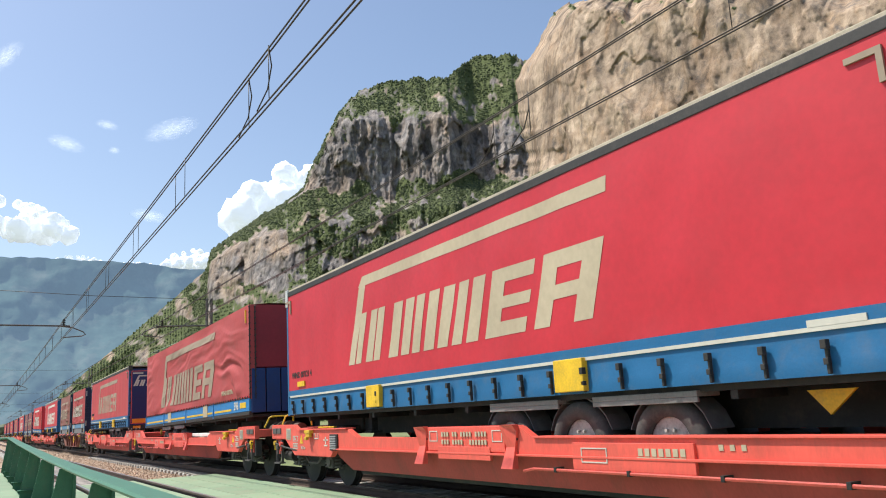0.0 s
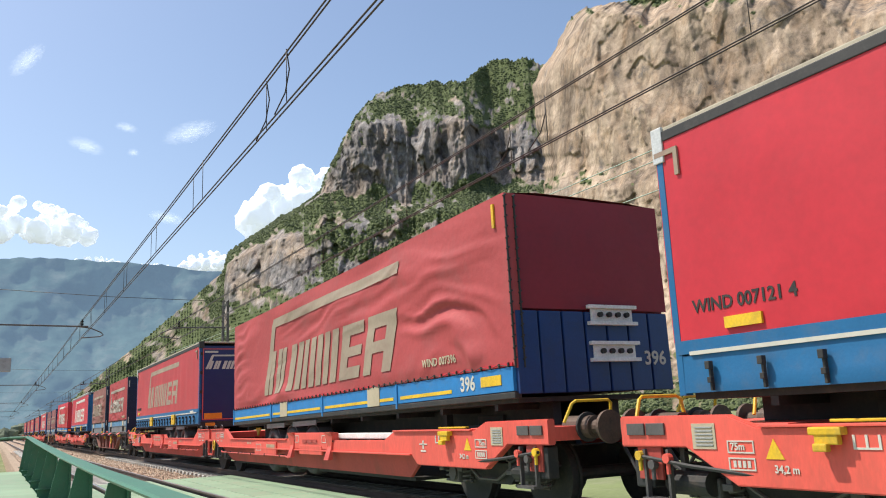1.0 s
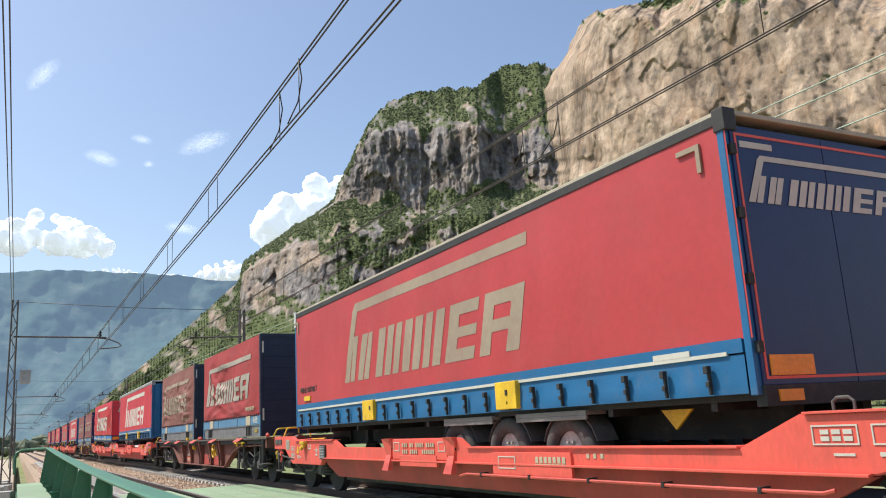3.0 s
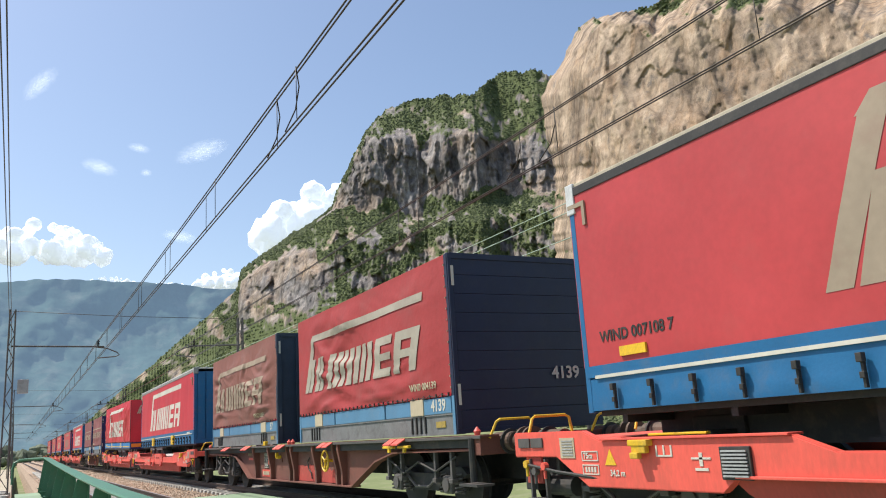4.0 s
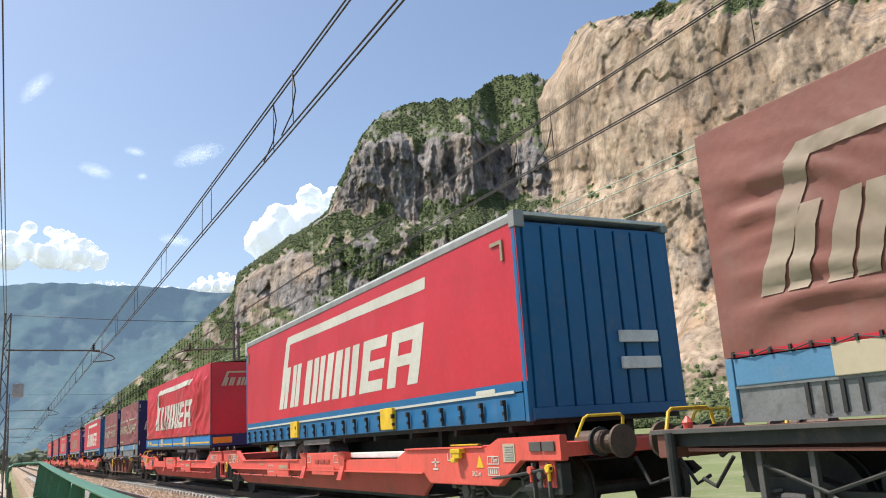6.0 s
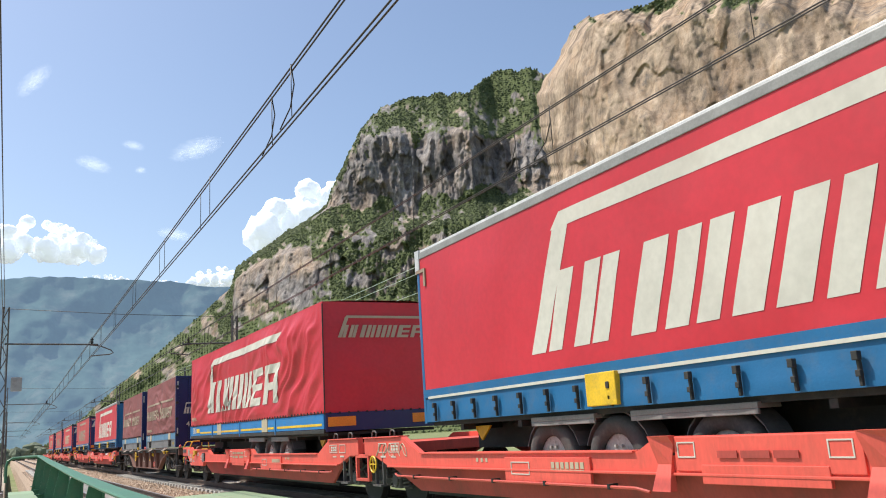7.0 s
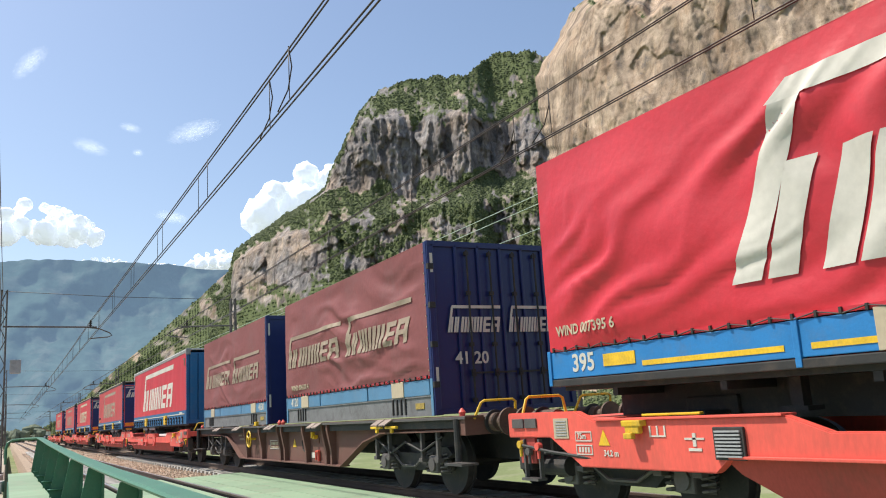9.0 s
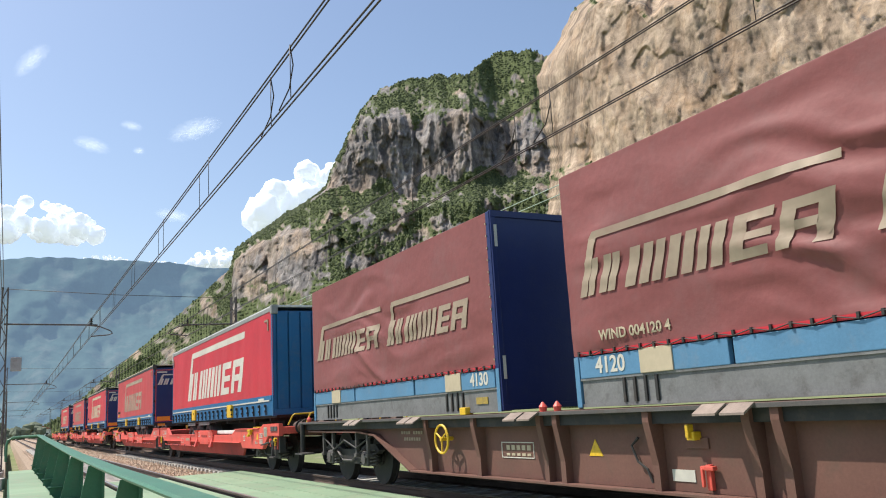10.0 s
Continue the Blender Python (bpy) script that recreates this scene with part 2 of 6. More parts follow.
def cliff_field(u, v):
    """The same for the bare cliff, by shares of its width and height."""
    az0 = 36 + 64 * u ** 1.25
    el = v * (interp(az0, CLIFF_RIM) + 0.30 * fbm(Vector((az0 * 0.9, 3.1, 0)), 4)) - 0.3 * (1 - v)
    edge = interp(el, CLIFF_EDGE) + 0.22 * fbm(Vector((el * 1.5, 0, 6.0)), 4)
    az = edge + (100 - edge) * u ** 1.25
    vv = min(1, max(0, v + 0.05 * fbm(Vector((az * 0.25, v * 2, 5.0)), 3) + 0.004 * (az - 45) * v * (1 - v)))
    x = interp(vv, CLIFF_WALL) * interp(az, [(36, 1.0), (41, 0.95), (60, 1.05), (100, 1.1)])
    r = x / math.sin(radians(az)) * (1 + 0.22 * math.exp(-(az - edge) / 0.35))
    rib = noise.ridged_multi_fractal(Vector((az * 0.16 + el * 0.05, el * 0.05, 3.0)), 1.0, 2.1, 4, 1.0, 2.0)
    crag = fbm(Vector((az * 1.6, el * 1.2, 2.0)), 5, 0.6)
    strata = fbm(Vector((az * 0.2, el * 1.6, 7.0)), 3)
    low = min(1, max(0, (0.62 - vv) / 0.08))
    r *= 1 - (0.028 * (rib - 1) + (0.0026 + 0.003 * low) * facets(az * 0.7, el * 0.40, 5.0) + 0.0011 * facets(az * 2.1, el * 0.9, 9.0) + (0.0008 + 0.0015 * low) * crag + 0.0008 * strata)
    g = float(np.interp(vv, [0, 0.08, 0.14, 0.22, 0.35, 0.53, 0.57, 0.61, 0.64, 0.9, 0.97, 1], [0.75, 0.6, 0.42, 0.28, 0.22, 0.22, 0.4, 0.4, 0.1, 0.06, 0.3, 0.62]))
    g += 0.45 * max(0.0, 1 - math.hypot((az - 51) / 4.0, (el - 26.6) / 1.2)) + 0.5 * max(0.0, 1 - math.hypot((az - 55.2) / 2.5, (el - 20.4) / 0.9))
    green = g + 0.30 * fbm(Vector((az * 0.6, el * 0.8, 11.0)), 4) + 0.24 * fbm(Vector((az * 3.0, el * 3.0, 1.0)), 3)
    warm = 0.92 - 0.36 * low + 0.55 * fbm(Vector((az * 0.22, el * 0.16, 21.0)), 4)
    return r, az, el, green, warm


def polar(az, el, r):
    a, e = radians(az), radians(el)
    return (r * math.sin(a), r * math.cos(a), EYE + r * math.tan(e))


def grid_mesh(name, nu, nv, verts, material, attrs=()):
    idx = np.arange(nu * nv).reshape(nu, nv)
    faces = np.stack([idx[:-1, :-1], idx[1:, :-1], idx[1:, 1:], idx[:-1, 1:]], -1).reshape(-1, 4)
    me = bpy.data.meshes.new(name)
    me.from_pydata(verts, [], faces.tolist())
    for key, values in attrs:
        me.attributes.new(key, "FLOAT", "POINT").data.foreach_set("value", np.array(values, dtype=np.float32))
    me.materials.append(material)
    me.shade_smooth()
    return new(name, me)


def rock_material():
    m = bpy.data.materials.new("mountain")
    m.use_nodes = True
    n, l = m.node_tree.nodes, m.node_tree.links
    b = n["Principled BSDF"]
    b.inputs["Roughness"].default_value = 0.95
    b.inputs["Specular IOR Level"].default_value = 0.15
    tc = n.new("ShaderNodeTexCoord")

    def tex(scale, stretch, detail=8, rough=0.6):
        mp, t = n.new("ShaderNodeMapping"), n.new("ShaderNodeTexNoise")
        mp.inputs["Scale"].default_value = stretch
        t.inputs["Scale"].default_value, t.inputs["Detail"].default_value, t.inputs["Roughness"].default_value = scale, detail, rough
        l.new(tc.outputs["Object"], mp.inputs[0]), l.new(mp.outputs[0], t.inputs["Vector"])
        return t.outputs[0]

    def ramp(fac, *stops):
        r = n.new("ShaderNodeValToRGB")
        while len(r.color_ramp.elements) < len(stops):
            r.color_ramp.elements.new(0.5)
        for e, (p, c) in zip(r.color_ramp.elements, stops):
            e.position, e.color = p, (*c, 1)
        l.new(fac, r.inputs[0])
        return r.outputs[0]

    def mix(fac, a, c, mode="MIX"):
        x = n.new("ShaderNodeMix")
        x.data_type, x.blend_type = "RGBA", mode
        if isinstance(fac, float):
            x.inputs[0].default_value = fac
        else:
            l.new(fac, x.inputs[0])
        l.new(a, x.inputs[6]), l.new(c, x.inputs[7])
        return x.outputs[2]

    streak = tex(0.045, (1, 1, 0.75), 12, 0.75)
    patch = tex(0.013, (1, 1, 0.5), 9, 0.7)
    grain = tex(0.2, (1, 1, 0.6), 10, 0.8)
    band = tex(0.06, (0.15, 0.15, 1.2), 5, 0.6)
    grey = ramp(streak, (0.32, (0.15, 0.145, 0.15)), (0.5, (0.30, 0.28, 0.272)), (0.66, (0.45, 0.41, 0.38)))
    warm = ramp(streak, (0.34, (0.25, 0.215, 0.19)), (0.47, (0.50, 0.385, 0.28)), (0.64, (0.64, 0.50, 0.375)))
    at_w, at_g = n.new("ShaderNodeAttribute"), n.new("ShaderNodeAttribute")
    at_w.attribute_name, at_g.attribute_name = "warm", "green"
    add = n.new("ShaderNodeMath")
    add.operation = "ADD"
    l.new(at_w.outputs["Fac"], add.inputs[0]), l.new(patch, add.inputs[1])
    rock = mix(ramp(add.outputs[0], (0.62, (0, 0, 0)), (1.1, (1, 1, 1))), grey, warm)
    rock = mix(0.5, rock, ramp(grain, (0.36, (0.34, 0.33, 0.33)), (0.52, (1, 1, 1))), "MULTIPLY")
    rock = mix(0.35, rock, ramp(band, (0.38, (0.5, 0.48, 0.46)), (0.55, (1, 1, 1))), "MULTIPLY")
    stain = tex(0.012, (1, 1, 0.5), 10, 0.7)
    rock = mix(0.65, rock, ramp(stain, (0.40, (0.42, 0.42, 0.43)), (0.50, (1, 1, 1))), "MULTIPLY")
    drip = tex(0.035, (1, 1, 0.22), 10, 0.75)
    rock = mix(0.7, rock, ramp(drip, (0.36, (0.45, 0.44, 0.45)), (0.49, (1, 1, 1))), "MULTIPLY")
    rust = tex(0.03, (1, 1, 0.4), 9, 0.75)
    rock = mix(0.8, rock, ramp(rust, (0.5, (1, 1, 1)), (0.66, (1.0, 0.86, 0.72))), "MULTIPLY")
    crack = n.new("ShaderNodeTexVoronoi")
    crack.feature = "DISTANCE_TO_EDGE"
    crack.inputs["Scale"].default_value = 0.03
    mpc, wob = n.new("ShaderNodeMapping"), n.new("ShaderNodeMix")
    mpc.inputs["Scale"].default_value = (1, 1, 0.45)
    wob.data_type, wob.blend_type = "RGBA", "ADD"
    wob.inputs[0].default_value = 14.0
    nz = n.new("ShaderNodeTexNoise")
    nz.inputs["Scale"].default_value, nz.inputs["Detail"].default_value = 0.05, 6
    l.new(tc.outputs["Object"], nz.inputs["Vector"])
    l.new(tc.outputs["Object"], wob.inputs[6]), l.new(nz.outputs[1], wob.inputs[7])
    wob.clamp_factor = False
    l.new(wob.outputs[2], mpc.inputs[0]), l.new(mpc.outputs[0], crack.inputs["Vector"])
    facet = n.new("ShaderNodeTexVoronoi")
    facet.inputs["Scale"].default_value = 0.05
    l.new(mpc.outputs[0], facet.inputs["Vector"])
    rock = mix(0.75, rock, ramp(facet.outputs["Color"], (0.15, (0.62, 0.6, 0.6)), (0.8, (1.0, 1.0, 1.0))), "MULTIPLY")
    rock = mix(0.5, rock, ramp(crack.outputs["Distance"], (0.0, (0.4, 0.38, 0.37)), (0.07, (1, 1, 1))), "MULTIPLY")
    forest = ramp(grain, (0.32, (0.042, 0.056, 0.026)), (0.5, (0.092, 0.115, 0.045)), (0.7, (0.16, 0.18, 0.08)))
    addg = n.new("ShaderNodeMath")
    addg.operation = "ADD"
    gm = n.new("ShaderNodeMath")
    gm.operation = "MULTIPLY"
    gm.inputs[1].default_value = 0.35
    l.new(grain, gm.inputs[0]), l.new(gm.outputs[0], addg.inputs[0]), l.new(at_g.outputs["Fac"], addg.inputs[1])
    col = mix(ramp(addg.outputs[0], (0.66, (0, 0, 0)), (0.76, (1, 1, 1))), rock, forest)
    l.new(col, b.inputs["Base Color"])
    bp, bp2 = n.new("ShaderNodeBump"), n.new("ShaderNodeBump")
    bp.inputs["Strength"].default_value, bp.inputs["Distance"].default_value = 0.22, 3.5
    bp2.inputs["Strength"].default_value, bp2.inputs["Distance"].default_value = 0.28, 2.2
    l.new(streak, bp.inputs["Height"]), l.new(grain, bp2.inputs["Height"])
    l.new(bp.outputs[0], bp2.inputs["Normal"]), l.new(bp2.outputs[0], b.inputs["Normal"])
    return m


def valley_wall():
    stone = rock_material()
    verts, green = [], []
    rows = (("mountain", hill_field, np.concatenate([np.linspace(-2, 12, 80), np.linspace(12.1, 44, 400)]), np.linspace(0, 1, 190), "steep limestone hill with forested ledges and wooded summit"),
            ("cliff", cliff_field, np.linspace(0, 1, 430), np.linspace(0, 1, 230), "sheer pale limestone cliff with warm stains and scattered shrubs"))
    for name, field, us, vs, label in rows:
        pts, gs, ws = [], [], []
        for u in us:
            for v in vs:
                r, az, el, g, w = field(float(u), float(v))
                pts.append(polar(az, el, r)), gs.append(g), ws.append(w)
            pts[-1] = (pts[-1][0] * 1.02, pts[-1][1] * 1.02, pts[-1][2])
        tagged(grid_mesh(name, len(us), len(vs), pts, stone, (("green", gs), ("warm", ws))), label, "mountain", kind="structure")
        verts += pts
        green += gs
    # trees on the green parts
    rng = np.random.default_rng(4)
    V, G = np.array(verts), np.array(green)
    pick = [i for i in rng.permutation(len(V)) if G[i] > 0.60 and V[i][0] > 60][:38000]
    bm = bmesh.new()
    bmesh.ops.create_icosphere(bm, subdivisions=1, radius=1)
    tv = np.array([v.co[:] for v in bm.verts])
    tf = np.array([[v.index for v in f.verts] for f in bm.faces])
    bm.free()
    allv, allf = [], []
    for k, i in enumerate(pick):
        size = rng.uniform(0.8, 2.3) * (np.linalg.norm(V[i]) / 900) ** 0.5
        shape = tv * (rng.uniform(0.55, 1.25, (len(tv), 1))) * np.array([size, size, size * rng.uniform(0.8, 1.3)])
        allv.append(shape + V[i] + np.array([0, 0, size * 0.2])), allf.append(tf + k * len(tv))
    me = bpy.data.meshes.new("mountain_trees")
    me.from_pydata(np.concatenate(allv).tolist(), [], np.concatenate(allf).tolist())
    leaf = bpy.data.materials.new("tree_crowns")
    leaf.use_nodes = True
    n, l = leaf.node_tree.nodes, leaf.node_tree.links
    geo, rp, tx = n.new("ShaderNodeNewGeometry"), n.new("ShaderNodeValToRGB"), n.new("ShaderNodeTexNoise")
    rp.color_ramp.elements[0].color, rp.color_ramp.elements[1].color = (0.05, 0.066, 0.03, 1), (0.145, 0.168, 0.07, 1)
    tx.inputs["Scale"].default_value = 1.2
    bp = n.new("ShaderNodeBump")
    bp.inputs["Strength"].default_value, bp.inputs["Distance"].default_value = 1.0, 1.5
    l.new(geo.outputs["Random Per Island"], rp.inputs[0]), l.new(rp.outputs[0], n["Principled BSDF"].inputs["Base Color"])
    l.new(tx.outputs[0], bp.inputs["Height"]), l.new(bp.outputs[0], n["Principled BSDF"].inputs["Normal"])
    n["Principled BSDF"].inputs["Roughness"].default_value = 0.95
    me.materials.append(leaf)
    tagged(new("mountain_trees", me), "dense green deciduous trees on mountain ledges", "trees", kind="stuff")


def far_mountain():
    azs, vs = np.linspace(-80, 24, 420), np.linspace(0, 1, 60)
    verts = []
    for az in azs:
        top = 11.0 + 0.25 * fbm(Vector((az * 0.12, 0, 0)), 4) - 0.25 * max(0, az - 9) * 0.4 + 0.12 * fbm(Vector((az * 1.2, 4, 0)), 4)
        for v in vs:
            rib = noise.ridged_multi_fractal(Vector((az * 0.3 + v * 0.6, v * 1.2, 3)), 0.9, 2.0, 5, 1.0, 2.0)
            r = 3300 + 900 * v ** 0.9 - 40 * rib * (1 - 0.6 * v) + 110 * fbm(Vector((az * 0.22, v * 2.2, 1.0)), 5, 0.8)
            verts.append(polar(az, v * top - 0.1, r))
    m = mat("hazed_distant_forest", (0.055, 0.088, 0.075), 1.0, vary=0.4, scale=0.004, fine=0.03, dirt=(0.2, 0.2, 0.17), dirt_amount=0.5, bump=0)
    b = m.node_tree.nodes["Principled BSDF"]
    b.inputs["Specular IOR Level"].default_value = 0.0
    # blue glow of the material stands in for haze before the ridge
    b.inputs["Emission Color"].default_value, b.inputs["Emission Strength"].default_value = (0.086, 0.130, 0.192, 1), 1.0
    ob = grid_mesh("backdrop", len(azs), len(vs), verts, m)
    tagged(ob, "distant forested mountain ridge with blue haze put in as glow", "mountain", kind="structure")


def clouds():
    m = bpy.data.materials.new("cloud_white")
    m.use_nodes = True
    b = m.node_tree.nodes["Principled BSDF"]
    b.inputs["Base Color"].default_value = (0.8, 0.82, 0.85, 1)
    b.inputs["Roughness"].default_value = 1
    b.inputs["Specular IOR Level"].default_value = 0
    # own glow lifts the grey undersides, in place of light scattered through the cloud
    b.inputs["Emission Color"].default_value, b.inputs["Emission Strength"].default_value = (0.62, 0.68, 0.76, 1), 0.5
    rng = random.Random(3)
    # azimuth, elevation, half width, height (degrees)
    for az, el, hw, hh in ((1.0, 12.5, 3.9, 2.1), (19.4, 13.4, 4.2, 4.2), (12.4, 10.6, 1.7, 1.2), (5.2, 10.7, 1.6, 0.6), (8.8, 10.4, 1.6, 0.5)):
        bm = bmesh.new()
        for _ in range(60):
            u = rng.uniform(-1, 1)
            h = rng.random() ** 1.3 * (1 - u * u)
            s = 4500 * radians(rng.uniform(0.14, 0.34) * hh * (1.15 - 0.6 * h))
            p = Vector(polar(az + u * hw, el + h * hh, 4500 + rng.uniform(-60, 60)))
            r = bmesh.ops.create_icosphere(bm, subdivisions=3, radius=s, matrix=Matrix.Translation(p))
            for v in r["verts"]:
                q = v.co / 70
                v.co += (v.co - p).normalized() * (0.35 * s * fbm(q, 5, 0.6))
        tagged(mesh_ob("cloud", bm, m, smooth=True), "bright white cumulus cloud over the ridge", "cloud", group="clouds", kind="structure")
    wisp = bpy.data.materials.new("thin_cloud")
    wisp.use_nodes = True
    n, l = wisp.node_tree.nodes, wisp.node_tree.links
    b = n["Principled BSDF"]
    b.inputs["Base Color"].default_value = (0.8, 0.82, 0.85, 1)
    # the wisps glow as well, so their brightness is not all sunlight
    b.inputs["Emission Color"].default_value, b.inputs["Emission Strength"].default_value = (0.75, 0.8, 0.88, 1), 0.9
    tc, tx, gr = n.new("ShaderNodeTexCoord"), n.new("ShaderNodeTexNoise"), n.new("ShaderNodeTexGradient")
    gr.gradient_type = "SPHERICAL"
    tx.inputs["Scale"].default_value, tx.inputs["Detail"].default_value, tx.inputs["Distortion"].default_value = 3.4, 9, 1.6
    mu, rp = n.new("ShaderNodeMath"), n.new("ShaderNodeMapRange")
    mu.operation = "MULTIPLY"
    l.new(tc.outputs["Object"], tx.inputs["Vector"]), l.new(tc.outputs["Object"], gr.inputs["Vector"])
    l.new(tx.outputs[0], mu.inputs[0]), l.new(gr.outputs[1], mu.inputs[1])
    rp.inputs[1].default_value, rp.inputs[2].default_value, rp.inputs[4].default_value = 0.12, 0.6, 0.55
    l.new(mu.outputs[0], rp.inputs[0]), l.new(rp.outputs[0], b.inputs["Alpha"])
    for az, el, w, h, lean in ((0.4, 23.3, 2.0, 0.8, -50), (11.0, 19.8, 2.6, 1.0, -20), (4.3, 18.4, 1.6, 0.7, 15), (6.8, 19.8, 1.0, 0.45, 10), (7.3, 18.2, 0.5, 0.35, 0),
                               (9.6, 14.0, 1.6, 0.6, 10)):
        bm = bmesh.new()
        bmesh.ops.create_grid(bm, x_segments=2, y_segments=2, size=1)
        ob = mesh_ob("cloud_wisp", bm, wisp)
        c = Vector(polar(az, el, 4500))
        k = 4500 * 0.0175
        ob.matrix_basis = look(c, (0, 0, EYE), lean) @ Matrix.Diagonal((w * k, h * k, 1, 1))
        ob.visible_shadow = False
        tagged(ob, "thin white wisp of cloud in blue sky", "cloud", group="clouds", kind="structure")


ground()
valley_wall()
far_mountain()
clouds()


# ---- railway ----
def ballast_and_tracks():
    bm = bmesh.new()
    extrude_profile(bm, [(0.9, -1.9), (1.15, -0.75), (1.4, -0.26), (8.6, -0.26), (9.4, -0.75), (10.4, -1.9)], "y", 24.0, 600)
    b = mesh_ob("ballast_bed", bm, mat("ballast", (0.38, 0.28, 0.20), 0.95, vary=0.5, scale=6, fine=24, dirt=(0.16, 0.12, 0.1), bump=1.0))
    tagged(b, "brown-grey crushed stone ballast under the tracks", "ballast", kind="structure")
    bm = bmesh.new()
    rng = np.random.default_rng(2)
    base = np.array([(1, 0, -.2), (-.6, .8, -.2), (-.5, -.8, -.2), (0.1, 0.1, 0.8)])
    tri = np.array([(0, 1, 3), (1, 2, 3), (2, 0, 3)])
    N = 14000
    s, a = rng.uniform(0.025, 0.05, N), rng.uniform(0, 6.28, N)
    x, y = rng.uniform(1.3, 8.4, N), 24 + rng.random(N) ** 2.2 * 60
    c, sn = np.cos(a), np.sin(a)
    pts = np.empty((N, 4, 3))
    for k in range(4):
        pts[:, k, 0] = x + s * (c * base[k, 0] - sn * base[k, 1])
        pts[:, k, 1] = y + s * (sn * base[k, 0] + c * base[k, 1])
        pts[:, k, 2] = -0.255 + s * base[k, 2] * rng.uniform(0.7, 1.4, N)
    bm.free()
    me = bpy.data.meshes.new("ballast_stones")
    me.from_pydata(pts.reshape(-1, 3).tolist(), [], (tri[None] + 4 * np.arange(N)[:, None, None]).reshape(-1, 3).tolist())
    stone = mat("ballast_stone", (0.45, 0.33, 0.235), 0.95, vary=0.4, scale=5, fine=20, bump=0)
    me.materials.append(stone)
    tagged(new("ballast_stones", me), "loose angular brown ballast stones", "stones", kind="stuff")
    prof = [(-0.075, -0.16), (0.075, -0.16), (0.075, -0.145), (0.012, -0.125), (0.012, -0.045), (0.036, -0.035), (0.036, -0.004), (0.03, 0.0),
            (-0.03, 0.0), (-0.036, -0.004), (-0.036, -0.035), (-0.012, -0.045), (-0.012, -0.125), (-0.075, -0.145)]
    sleeper = boxes((-1.3, 1.3, -0.13, 0.13, -0.34, -0.165), bevel=0.02)
    first = mesh_ob("sleeper", sleeper, CONCRETE)
    tagged(first, "weathered grey concrete railway sleeper in ballast", "sleeper", group="sleepers")
    first.matrix_basis = pose(TRACK_FAR, -14.4, 0)
    for cx in (TRACK_NEAR, TRACK_FAR):
        for k in range(110):
            yy = 24.3 + k * 0.6 if cx == TRACK_NEAR else -14.4 + k * 0.6
            if cx == TRACK_FAR and k == 0:
                continue
            copy_thing(first, pose(cx, yy, 0))
        for side in (-0.755, 0.755):
            bm = bmesh.new()
            extrude_profile(bm, [(cx + side + a, b) for a, b in prof], "y", -40, 600)
            r = mesh_ob("rail", bm, RAIL)
            tagged(r, "rusty steel running rail with polished head", "rail", group="rails")
            part("rail_head", boxes((cx + side - 0.022, cx + side + 0.022, -40, 600, 0.0, 0.003)), STEEL, r, "polished running surface")


def bridge_deck():
    """Green deck plates of the short bridge on either side of the near rails."""
    slab = mesh_ob("bridge_slab", boxes((0.1, 10.2, -30, 24.0, -1.2, -0.42)), BLACK)
    tagged(slab, "dark steel bridge floor beneath the deck plates", "bridge", kind="structure")
    strips = [(1.25, 1.68), (1.70, 2.12), (2.30, 2.78), (2.80, 3.24), (3.26, 3.60), (3.80, 4.30), (4.32, 4.82), (4.84, 5.30), (5.32, 5.72)]
    for x0, x1 in strips:
        for k in range(12):
            bm = boxes((x0, x1, k * 2.4 - 6, k * 2.4 - 6 + 2.385, -0.10, -0.055), bevel=0.006)
            mesh_ob("deck_plate", bm, DECK, slab)


ballast_and_tracks()
bridge_deck()
# ---- railing and walkway ----
RAIL_X = 1.09
RAIL_TOP = [(-4, 0.80), (5, 0.80), (10.5, 0.82), (15.5, 0.87), (25.4, 1.03), (34, 1.20)]


